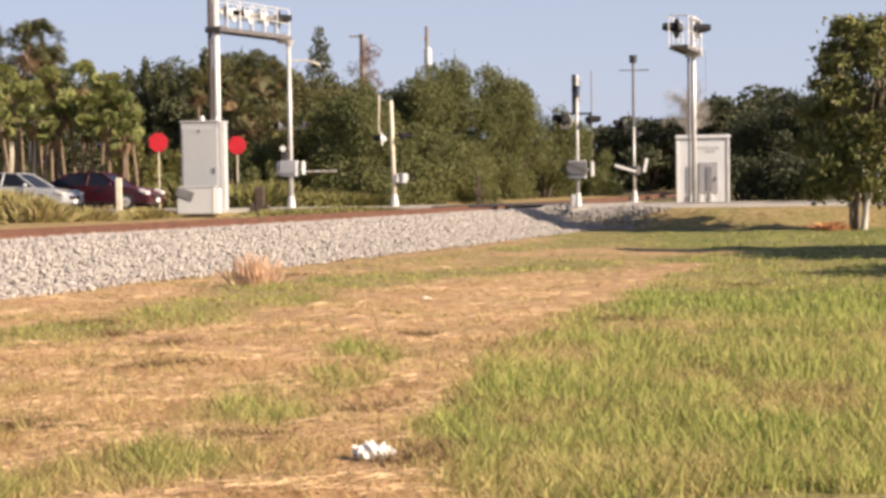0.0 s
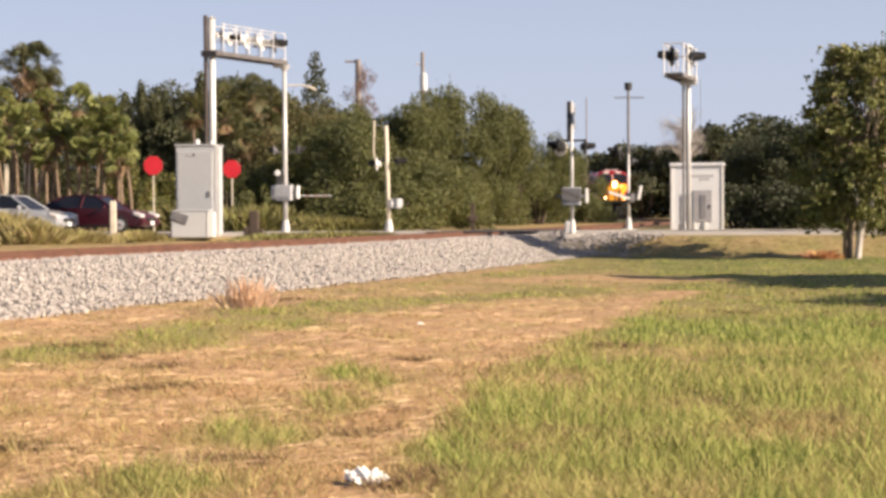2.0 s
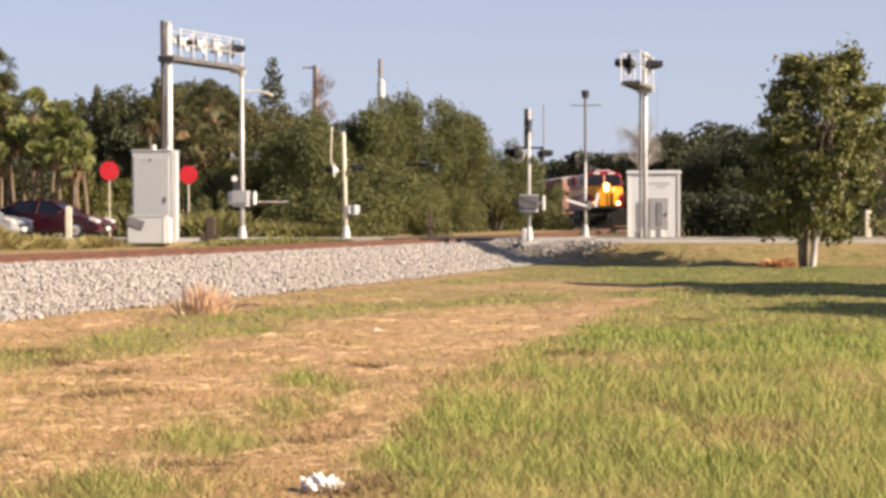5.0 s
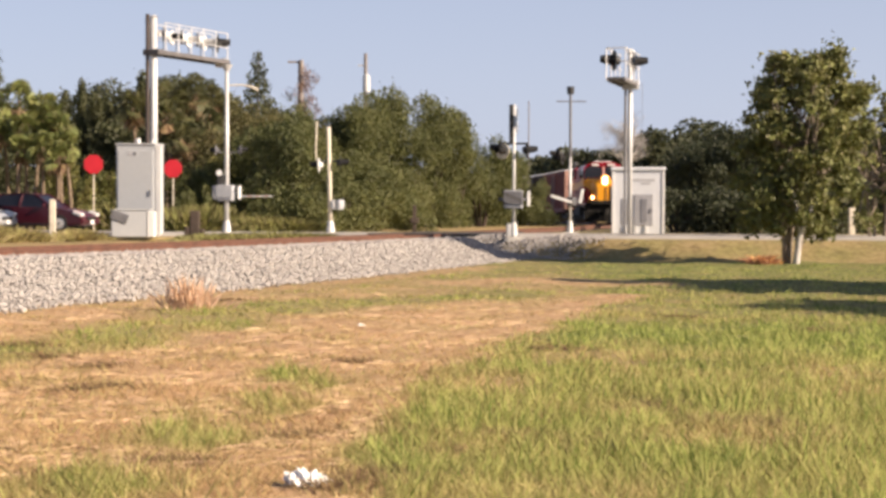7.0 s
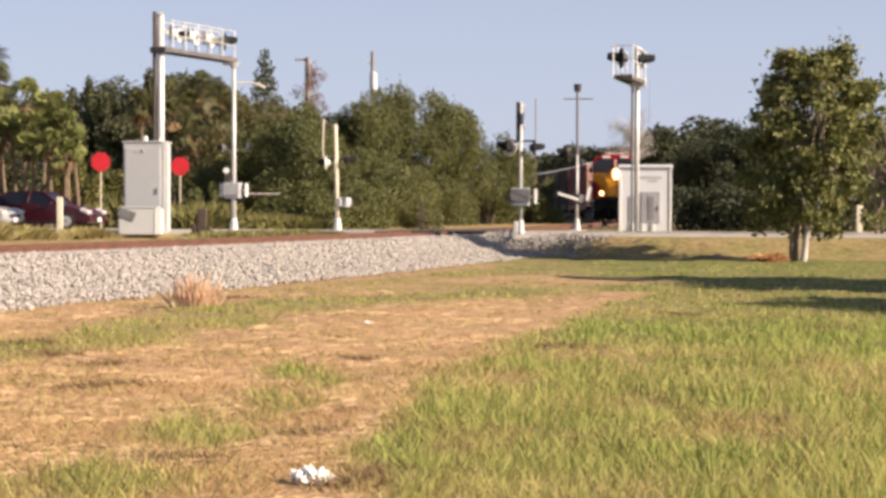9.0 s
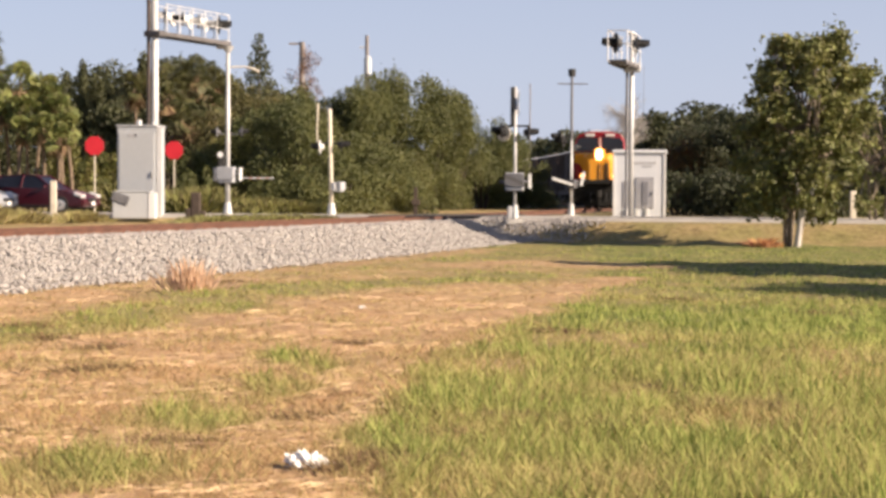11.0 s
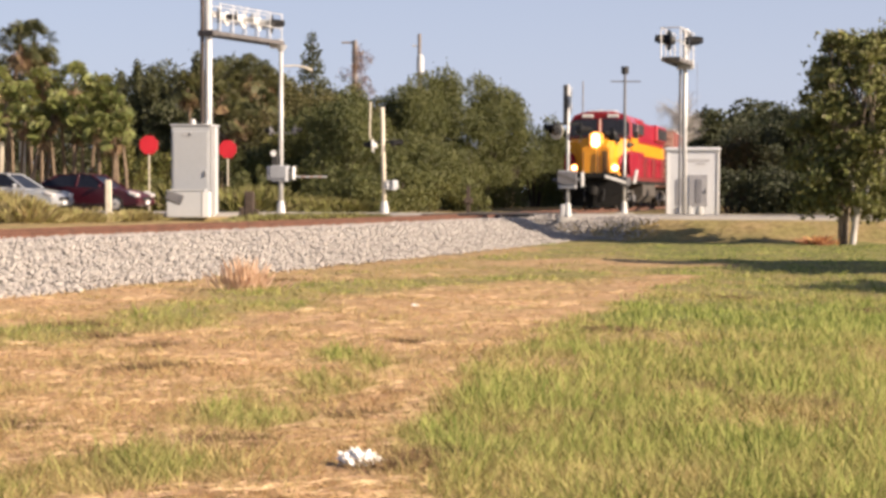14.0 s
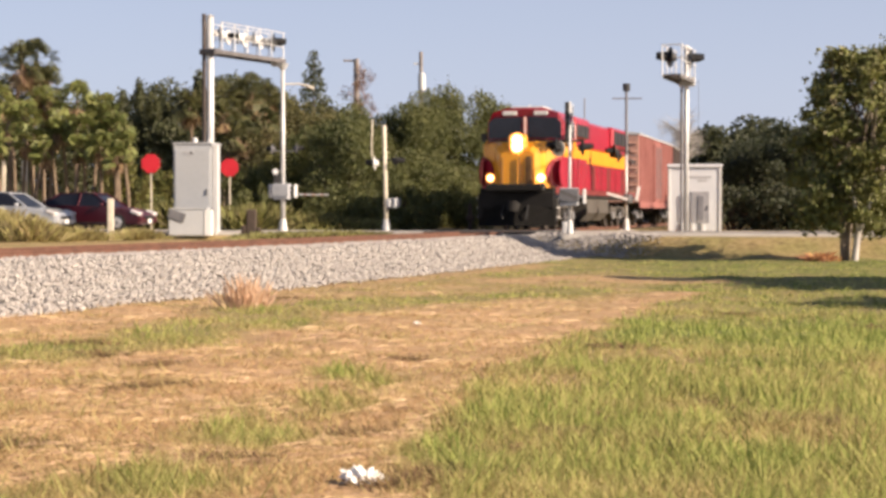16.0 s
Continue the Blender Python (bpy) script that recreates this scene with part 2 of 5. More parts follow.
def box(size, at=(0, 0, 0), bevel=0.0, turn=None, bm=None):
    """A box with its centre at at."""
    made = bmesh.new() if bm is None else bm
    m = Matrix.Translation(at) @ (turn or Matrix()) @ Matrix.Diagonal((*size, 1))
    got = bmesh.ops.create_cube(made, size=1, matrix=m)
    if bevel:
        edges = list({e for v in got["verts"] for e in v.link_edges})
        bmesh.ops.bevel(made, geom=edges, offset=bevel, segments=1, affect="EDGES")
    return made


def rod(a, b, r, r2=None, sides=10, bm=None):
    """A round bar from a to b."""
    made = bmesh.new() if bm is None else bm
    a, b = Vector(a), Vector(b)
    m = Matrix.Translation((a + b) / 2) @ (b - a).to_track_quat("Z", "Y").to_matrix().to_4x4()
    bmesh.ops.create_cone(made, cap_ends=True, segments=sides, radius1=r, radius2=r if r2 is None else r2, depth=(b - a).length, matrix=m)
    return made


def outline(points, width, axis="y", bm=None, at=0.0):
    """A flat shape in x and z, given thickness along y about at (axis y); or in y and z along x."""
    made = bmesh.new() if bm is None else bm
    put = (lambda u, v, w: (u, w, v)) if axis == "y" else ((lambda u, v, w: (w, u, v)) if axis == "x" else (lambda u, v, w: (u, v, w)))
    a = [made.verts.new(put(u, v, at - width / 2)) for u, v in points]
    b = [made.verts.new(put(u, v, at + width / 2)) for u, v in points]
    made.faces.new(a)
    made.faces.new(b[::-1])
    for i in range(len(a)):
        j = (i + 1) % len(a)
        made.faces.new((a[j], a[i], b[i], b[j]))
    bmesh.ops.recalc_face_normals(made, faces=made.faces)
    return made


# ---------------------------------------------------------------- the railway's line
RAIL_Z = 0.80
SLOPES = ((0, 0.345), (40, 0.34), (58, 0.30), (70, 0.266), (85, 0.258), (100, 0.230), (115, 0.172), (130, 0.090), (150, 0.006), (170, -0.034), (200, -0.085), (260, -0.16), (420, -0.2))
LINE_Y = np.arange(-10.0, 420.0, 0.25)
_m = np.interp(LINE_Y, [a for a, _ in SLOPES], [b for _, b in SLOPES])
LINE_X = np.cumsum(_m) * 0.25
LINE_X += 3.4 - np.interp(69.0, LINE_Y, LINE_X)
LINE_S = np.concatenate([[0], np.cumsum(np.hypot(np.diff(LINE_X), np.diff(LINE_Y)))])


def track_x(y):
    return np.interp(y, LINE_Y, LINE_X)


def on_track(s):
    """The place at s metres along the line, from near to far."""
    return float(np.interp(s, LINE_S, LINE_X)), float(np.interp(s, LINE_S, LINE_Y))


def side_of(x, y):
    """Metres to the right of the line's middle."""
    m = np.interp(y, LINE_Y, _m)
    return (x - track_x(y)) / np.sqrt(1 + m * m)


def road_y(x):
    return 65.2 - 0.24 * (x - 2.3)


def smooth(a, b, v):
    t = np.clip((v - a) / (b - a), 0, 1)
    return t * t * (3 - 2 * t)


def ground_z(x, y):
    u = side_of(x, y)
    bank = road_y(x) - y
    z = 0.66 * (1 - smooth(4.75, np.interp(x, (6.0, 10.5), (5.7, 7.4)), bank))
    z = np.where(u < 0, np.maximum(z, 0.5 * smooth(-0.5, -3.5, u)), z)
    lumps = 0.035 * np.sin(x * 1.7 + 0.6 * y) * np.sin(y * 1.1 - 0.4 * x) + 0.02 * np.sin(3.1 * x + 1.0) * np.sin(2.7 * y)
    return z + lumps * smooth(0, 3, np.abs(u)) * (bank > 5)


def near_line(x, y, line):
    """1 on a line of (x, y, half width) across the plan, falling to 0 beside it."""
    best = np.zeros(np.shape(x))
    for (ax, ay, aw), (bx, by, bw) in zip(line, line[1:]):
        k = np.clip(((x - ax) * (bx - ax) + (y - ay) * (by - ay)) / ((bx - ax) ** 2 + (by - ay) ** 2), 0, 1)
        w = aw + k * (bw - aw)
        away = np.hypot(x - ax - k * (bx - ax), y - ay - k * (by - ay)) / w
        best = np.maximum(best, 1 - smooth(0.55, 1.35, away))
    return best


GREEN_STRIP = ((-9.0, 10.0, 0.8), (-4.5, 17.9, 0.8), (-3.7, 19.6, 0.8), (-2.8, 22.9, 0.9), (-2.3, 26.9, 1.1), (-1.3, 28.5, 1.2), (1.2, 31.0, 1.1), (2.6, 33.5, 1.0))
TUFT_STRIP = ((-2.6, 8.6, 0.5), (-1.4, 10.0, 0.42), (-1.2, 12.1, 0.42), (-0.78, 14.6, 0.36), (-0.65, 16.8, 0.3))
WORN_PATH = ((-0.50, 8.0, 0.26), (-0.46, 10.5, 0.26), (-0.35, 12.7, 0.28), (0.05, 16.0, 0.42), (0.74, 19.8, 0.6), (1.62, 23.2, 0.75), (2.6, 27.3, 0.7), (4.3, 32.0, 0.6))
FAR_TAN = ((1.6, 38.0, 1.6), (3.6, 40.0, 1.6), (5.4, 37.0, 1.0))
LUSH = ((1.9, 22.5, 1.2), (3.4, 22.0, 2.0), (5.5, 21.0, 3.0))
LAWN_EDGE = ((8.0, -0.16), (9.2, -0.16), (12.1, -0.09), (14.8, 0.08), (17.2, 0.64), (20.2, 1.41), (23.8, 2.28), (27.4, 3.2), (32.0, 3.6), (40.0, 4.4), (60.0, 6.0))


def ripple(x, y):
    return np.sin(0.9 * x + 2.1 * y) * np.sin(1.9 * x - 0.8 * y) + 0.6 * np.sin(3.7 * x + 1.3 * y) * np.sin(2.2 * y - 2.9 * x)


def dryness(x, y):
    """0 lush green to 1 straw: tan strips by the track, a worn path, a green lawn."""
    u = side_of(x, y)
    n = ripple(x, y)
    wob = 0.16 * np.sin(1.3 * y + 0.7 * x) + 0.10 * np.sin(3.1 * y - 1.1 * x)
    lawn = smooth(-0.16, 0.30, (x - np.interp(y, [a for a, _ in LAWN_EDGE], [b for _, b in LAWN_EDGE]) + wob) / np.interp(y, (9, 40), (0.8, 2.5)))
    d = 0.93 * (1 - lawn) + 0.31 * lawn
    d = d - 0.52 * near_line(x + wob, y, GREEN_STRIP) * (1 - lawn)
    d = d - 0.50 * near_line(x + wob, y, TUFT_STRIP) * (1 - lawn) * (0.65 + 0.5 * np.sin(5.0 * x + 2.3 * y))
    d = d + 0.22 * lawn * smooth(0.15, 0.8, np.sin(1.7 * x + 0.6) * np.sin(0.9 * y + 0.4) + 0.35 * np.sin(6.1 * x - 1.0) * np.sin(3.7 * y)) * (y < 19)
    d = d - 0.24 * near_line(x, y, LUSH)
    d = d * np.interp(y, (25, 33, 46), (1.0, 0.72, 0.32)) + 0.04 * smooth(26, 34, y) * lawn
    d = np.maximum(d, 0.97 * near_line(x + 0.5 * wob, y, WORN_PATH))
    d = np.maximum(d, 0.82 * near_line(x + wob, y, FAR_TAN))
    d = np.where((u < 5.6) & (y < 50), np.maximum(d, 0.74), d)
    d = np.where(u < -3, 0.55, d)
    d = np.where((road_y(x) - y < 7.6) & (u > 0), 0.44, d)
    return np.clip(d + 0.13 * n, 0, 1)


# ---------------------------------------------------------------- ground
def make_ground():
    ys = np.concatenate([np.arange(-30, 4, 4), np.arange(4, 75, 0.4), np.arange(75, 140, 3), [150, 170, 200, 260, 340, 500, 800, 1400, 2500]])
    xs = np.concatenate([[-1500, -700, -300, -150, -80, -50], np.arange(-36, 36, 0.5), [36, 50, 80, 150, 300, 700, 1500]])
    gx, gy = np.meshgrid(xs, ys)
    gz = ground_z(gx, gy)
    w, h = len(xs), len(ys)
    idx = np.arange(w * h).reshape(h, w)
    faces = np.stack([idx[:-1, :-1], idx[:-1, 1:], idx[1:, 1:], idx[1:, :-1]], -1).reshape(-1, 4)
    ob = mesh_of("ground", np.stack([gx, gy, gz], -1).reshape(-1, 3).tolist(), faces.tolist(), TURF)
    at = ob.data.attributes.new("dry", "FLOAT", "POINT")
    at.data.foreach_set("value", dryness(gx, gy).reshape(-1).astype(np.float32))
    for p in ob.data.polygons:
        p.use_smooth = True
    tagged(ob, "mown grass verge, sun-dried tan and green in strips", "ground", kind="structure")


def strip(offsets, s0, s1, step, close=False):
    """A sheet or bar swept along the line: offsets are (right of the middle, height)."""
    verts, faces, k = [], [], len(offsets)
    for i, s in enumerate(np.arange(s0, s1 + step, step)):
        x, y = on_track(s)
        x2, y2 = on_track(s + 0.2)
        d = math.hypot(x2 - x, y2 - y)
        nx, ny = (y2 - y) / d, -(x2 - x) / d
        verts += [(x + nx * u, y + ny * u, z) for u, z in offsets]
        if i:
            for j in range(k if close else k - 1):
                a, b = (i - 1) * k + j, (i - 1) * k + (j + 1) % k
                faces.append((a, b, b + k, a + k))
    return verts, faces


def make_track():
    v, f = strip([(-3.6, 0.0), (-1.95, 0.65), (1.95, 0.65), (4.0, -0.06)], 0, 330, 1.0)
    tagged(mesh_of("ballast_bed", v, f, GRIT), "pale grey crushed-stone ballast bank under the track", "ballast", kind="structure")
    for u in (-0.755, 0.755):
        prof = [(u - 0.07, 0.63), (u - 0.07, 0.645), (u - 0.012, 0.665), (u - 0.012, 0.755), (u - 0.036, 0.765), (u - 0.036, 0.80),
                (u + 0.036, 0.80), (u + 0.036, 0.765), (u + 0.012, 0.755), (u + 0.012, 0.665), (u + 0.07, 0.645), (u + 0.07, 0.63)]
        v, f = strip(prof, 0, 330, 1.0, True)
        tagged(mesh_of("rail", v, f, RUST), "rust-brown steel rail along the ballast", "rail", "rails", "structure")
    track = thing("tie_row", Matrix(), "weathered wooden cross ties set in ballast", "railway ties", kind="structure")
    me = None
    for i in range(300):
        x, y = on_track(18 + i * 0.52)
        x2, y2 = on_track(18.3 + i * 0.52)
        if me is None:
            me = part("tie", box((2.6, 0.22, 0.17), bevel=0.012), TIE, track)
            ob = me
        else:
            ob = new("tie", me.data)
            ob.parent = track
        ob.matrix_basis = Matrix.Translation((x, y, 0.585 + random.uniform(-0.008, 0.008))) @ Matrix.Rotation(math.atan2(y2 - y, x2 - x) - math.pi / 2 + random.uniform(-0.012, 0.012), 4, "Z")


ICO = bmesh.new()
bmesh.ops.create_icosphere(ICO, subdivisions=1, radius=1)
ICO_V = np.array([v.co[:] for v in ICO.verts])
ICO_F = np.array([[v.index for v in f.verts] for f in ICO.faces])
ICO.free()


def stones(name, places, sizes, label, rng):
    n, k = len(places), len(ICO_V)
    v = ICO_V[None] * rng.uniform(0.65, 1.3, (n, k, 1)) * rng.uniform(0.6, 1.25, (n, 1, 3)) * sizes[:, None, None]
    a = rng.uniform(0, 6.28, n)
    c, s = np.cos(a)[:, None], np.sin(a)[:, None]
    v = np.stack([v[..., 0] * c - v[..., 1] * s, v[..., 0] * s + v[..., 1] * c, v[..., 2]], -1) + places[:, None]
    f = (ICO_F[None] + (np.arange(n) * k)[:, None, None]).reshape(-1, 3)
    ob = mesh_of(name, v.reshape(-1, 3).tolist(), f.tolist(), STONE)
    return tagged(ob, label, "gravel", kind="stuff")


def make_stones():
    rng = np.random.default_rng(4)
    # the near bank
    n = 44000
    s = 18 + 62 * rng.random(n) ** 1.25
    u = rng.uniform(0.0, 4.4, n)
    u = np.where(u > 4.0, u * rng.uniform(0.97, 1.04, n), u)
    x0, y0 = np.interp(s, LINE_S, LINE_X), np.interp(s, LINE_S, LINE_Y)
    m = np.interp(y0, LINE_Y, _m)
    nx, ny = 1 / np.sqrt(1 + m * m), -m / np.sqrt(1 + m * m)
    z = np.interp(u, (0, 1.95, 3.9, 9), (0.66, 0.66, 0.03, 0.02))
    keep = np.abs(np.abs(u) - 0.755) > 0.12
    p = np.stack([x0 + nx * u, y0 + ny * u, z + rng.uniform(-0.01, 0.03, n)], -1)[keep]
    p = p[p[:, 1] < road_y(p[:, 0]) - 3.6]
    stones("ballast_stones", p, rng.uniform(0.018, 0.044, len(p)), "loose pale grey crushed stones on the track bank", rng)
    # the spill beside the crossing
    n = 15000
    x = rng.uniform(-1.2, 7.4, n)
    y = road_y(x) - 3.9 - np.abs(rng.normal(0, 1.9, n)) * np.clip(1.35 - x / 6.5, 0.15, 1)
    z = ground_z(x, y) + 0.02 + 0.10 * np.abs(np.sin(1.7 * x + 0.8 * y)) * rng.random(n)
    u = side_of(x, y)
    ok = u > 1.9
    p = np.stack([x, y, z], -1)[ok]
    stones("gravel_spill", p, rng.uniform(0.02, 0.048, len(p)), "loose grey gravel spilled beside the level crossing", rng)


def make_road():
    xs = np.arange(-90, 95, 3.0)
    v, f = [], []
    for i, x in enumerate(xs):
        y = road_y(x)
        for w, z in ((-4.3, 0.55), (-3.9, 0.76), (3.9, 0.76), (4.3, 0.55)):
            v.append((x + w * 0.233, y + w * 0.972, z))
        if i:
            f += [((i - 1) * 4 + j, (i - 1) * 4 + j + 1, i * 4 + j + 1, i * 4 + j) for j in range(3)]
    tagged(mesh_of("road", v, f, ASPHALT), "sun-bleached asphalt road over the level crossing", "road", kind="structure")
    for u in (-1.45, 0.0, 1.45):
        w = 1.3 if u == 0 else 1.1
        x0, y0 = on_track(float(np.interp(65.0, LINE_Y, LINE_S)))
        ang = -math.atan(float(np.interp(65.0, LINE_Y, _m)))
        ob = part("crossing_panel", box((w, 8.0, 0.08), bevel=0.01), RUBBER)
        ob.matrix_basis = Matrix.Translation((x0, y0, 0.762)) @ Matrix.Rotation(ang, 4, "Z") @ Matrix.Translation((u, 0, 0))
        tagged(ob, "dark rubber crossing panel between the rails", "crossing panel", "crossing panels", "structure")


# ---------------------------------------------------------------- plants
def leaf_mesh(name, centres, normals_bias, size, mat, rng, parent, label="", aspect=0.55):
    """Many single leaves, each a small folded blade."""
    n = len(centres)
    a, b = rng.normal(size=(n, 3)), rng.normal(size=(n, 3))
    a /= np.linalg.norm(a, axis=1)[:, None]
    b -= (a * b).sum(1)[:, None] * a
    b /= np.linalg.norm(b, axis=1)[:, None]
    c = np.cross(a, b)
    s = size * rng.uniform(0.6, 1.4, (n, 1))
    v = np.stack([centres - a * s * 0.5, centres + b * s * aspect * 0.5 + c * s * 0.12, centres + a * s * 0.5, centres - b * s * aspect * 0.5 + c * s * 0.12], 1)
    f = np.arange(4 * n).reshape(n, 4)
    ob = mesh_of(name, v.reshape(-1, 3).tolist(), f.tolist(), mat, parent, label)
    return ob


def clump_points(blobs, per, rng, shell=0.55):
    """Leaf places: in the outer part of each (x, y, z, rx, ry, rz)."""
    out = []
    for x, y, z, rx, ry, rz in blobs:
        k = int(per * rx * rz)
        d = rng.normal(size=(k, 3))
        d /= np.linalg.norm(d, axis=1)[:, None]
        r = np.abs(rng.normal(0, 0.62, (k, 1))) if shell < 0.1 else shell + (1.06 - shell) * rng.random((k, 1)) ** 0.6
        out.append(d * r * (rx, ry, rz) + (x, y, z))
    return np.concatenate(out)


def limb_bm(paths, bm=None):
    """Tapered limbs; each path is a list of (point, radius)."""
    made = bm or bmesh.new()
    for path in paths:
        rings = []
        for i, (p, r) in enumerate(path):
            d = Vector(path[min(i + 1, len(path) - 1)][0]) - Vector(path[max(i - 1, 0)][0])
            q = d.to_track_quat("Z", "Y")
            rings.append([made.verts.new(Vector(p) + q @ Vector((math.cos(k * math.pi / 4) * r, math.sin(k * math.pi / 4) * r, 0))) for k in range(8)])
        for a, b in zip(rings, rings[1:]):
            for k in range(8):
                made.faces.new((a[k], a[(k + 1) % 8], b[(k + 1) % 8], b[k]))
    return made


def broadleaf(name, at, height, spread, label, seed, mat=None, leaf=0.16, per=900, clumps=34, low=0.22, stems=4, shape=None, shell=0.35, bark=None, lean=(0.0, 0.0), foot=0.045, thick=1.0, flare=2.0):
    rng = np.random.default_rng(seed)
    tree = thing(name, pose(*at), label, "tree")
    paths, blobs = [], []
    for k in range(stems):
        a = 6.28 * k / stems + rng.uniform(-0.5, 0.5)
        base = (foot * height * math.cos(a), 0.7 * foot * height * math.sin(a), -0.1)
        out = rng.uniform(0.18, 0.5) * spread
        pts = [(base, 0.0125 * height * thick)]
        for j in range(1, 5):
            f = j / 4
            pts.append(((base[0] + lean[0] * f + math.cos(a) * out * f ** flare + rng.normal(0, 0.05), base[1] + lean[1] * f + math.sin(a) * out * f ** flare + rng.normal(0, 0.05), height * 0.78 * f), 0.012 * height * thick * (1.04 - f)))
        paths.append(pts)
    for k in range(clumps):
        f = rng.random() ** 0.8
        z = height * (low + (0.93 - low) * f)
        w = spread * (shape(f) if shape else math.sqrt(max(0.05, 1 - (1.5 * (f - 0.42)) ** 2)))
        a, r = rng.uniform(0, 6.28), math.sqrt(rng.random()) * w * 0.85
        s = rng.uniform(0.08, 0.21) * spread
        cx, cy = r * math.cos(a) + lean[0] * min(1, 1.6 * z / height), r * math.sin(a) + lean[1]
        blobs.append((cx, cy, z, s, s, s * rng.uniform(0.6, 0.9)))
        if k % 2 == 0:
            root = paths[k % stems][2][0]
            mid = (root[0] * 0.5 + cx * 0.5, root[1] * 0.5 + cy * 0.5, (root[2] + z) / 2 - 0.1)
            paths.append([(root, 0.007 * height), (mid, 0.005 * height), ((cx, cy, z), 0.002 * height)])
    part("trunk", limb_bm(paths), bark or BARK, tree, smooth=True)
    leaf_mesh("crown", clump_points(blobs, per, rng, shell), None, leaf, mat or LEAF_TREE, rng, tree)
    return tree


def bush(at, rx, ry, height, seed, mat=None, leaf=0.15, per=1000, label="dense sunlit green shrub along the railway", name="bush", clumps=26):
    rng = np.random.default_rng(seed)
    b = thing(name, pose(*at), label, "shrub")
    blobs = []
    for k in range(clumps):
        a, r, f = rng.uniform(0, 6.28), math.sqrt(rng.random()), rng.random()
        w = math.sqrt(max(0.08, 1 - (f * 0.98) ** 2.2))
        s = rng.uniform(0.13, 0.33)
        blobs.append((r * w * rx * math.cos(a) * 0.9, r * w * ry * math.sin(a) * 0.9, height * (0.06 + 0.86 * f), s * rx, s * ry, s * height * 0.42 + 0.25))
    stems = []
    for k in range(7):
        a = k * 0.9
        stems.append([((0.2 * math.cos(a), 0.2 * math.sin(a), -0.1), 0.07), ((0.2 * rx * math.cos(a), 0.2 * ry * math.sin(a), height * 0.35), 0.05), ((0.32 * rx * math.cos(a), 0.32 * ry * math.sin(a), height * 0.6), 0.015)])
    part("stem", limb_bm(stems), DARKWOOD, b)
    pts = clump_points(blobs, per, rng, 0.5)
    tips = pts[(rng.random(len(pts)) < 0.012) & (pts[:, 2] > height * 0.5)]
    sprig = rng.normal(0, 1, (len(tips), 3)) * (0.2, 0.2, 0.15) + (0, 0, 0.5)
    twigs = np.concatenate([tips + sprig * f + rng.normal(0, 0.06, tips.shape) for f in (0.2, 0.4, 0.6, 0.8, 1.0)])
    leaf_mesh("foliage", np.concatenate([pts, twigs]), None, leaf, mat or LEAF_BUSH, rng, b)
    return b


def fan_palm(at, height, seed, crown=1.6, label="cabbage palm with shaggy fan leaves", leaf=None, dead=0):
    rng = np.random.default_rng(seed)
    palm = thing("palm", pose(*at, 0, 0, rng.uniform(0, 360)), label, "palm tree")
    bend = rng.uniform(-0.8, 0.8)
    part("trunk", limb_bm([[((bend * f * f, 0, height * f - 0.1), 0.095 - 0.03 * f) for f in (0, 0.25, 0.5, 0.75, 1)]]), PALM_BARK, palm, smooth=True)
    for nm, count, lo, hi, mat in (("fronds", 27, -0.8, 1.45, leaf or LEAF_PALM), ("dead_fronds", dead or 3 + seed % 4, -1.4, -0.9, LEAF_DEAD)):
        v, f = [], []
        for k in range(count):
            el, az = rng.uniform(lo, hi), rng.uniform(0, 6.28)
            out = Vector((math.cos(az) * math.cos(el), math.sin(az) * math.cos(el), math.sin(el)))
            side = Vector((-math.sin(az), math.cos(az), 0))
            side = Matrix.Rotation(rng.uniform(-1.1, 1.1), 3, out) @ side
            up = side.cross(out)
            root = Vector((bend, 0, height - 0.05))
            hub = root + out * crown * rng.uniform(0.45, 0.6)
            i = len(v)
            v += [root + side * 0.02, root - side * 0.02, hub - side * 0.02, hub + side * 0.02]
            f.append((i, i + 1, i + 2, i + 3))
            for j in range(13):
                a = -1.9 + 3.8 * j / 12
                d = out * math.cos(a) + side * math.sin(a)
                w = d.cross(up) * 0.042
                ln = crown * rng.uniform(0.48, 0.62) * (1 - 0.12 * abs(a))
                mid, tip = hub + d * ln * 0.6 + Vector((0, 0, -0.10 * ln)), hub + d * ln * 0.9 + Vector((0, 0, -0.38 * ln)) - up * 0.08
                i = len(v)
                v += [hub, mid + w, tip, mid - w]
                f.append((i, i + 1, i + 2, i + 3))
        mesh_of(nm, [tuple(p) for p in v], f, mat, palm, "hanging brown dead fan leaves" if "dead" in nm else "")
    return palm


def px(x, y, d):
    """A place d metres ahead, by its bearing and height in the last view (thousandths of the lens's length)."""
    return ((x - 784) * d / 3100, d, 1.5 + (375 - y) * d / 3100)


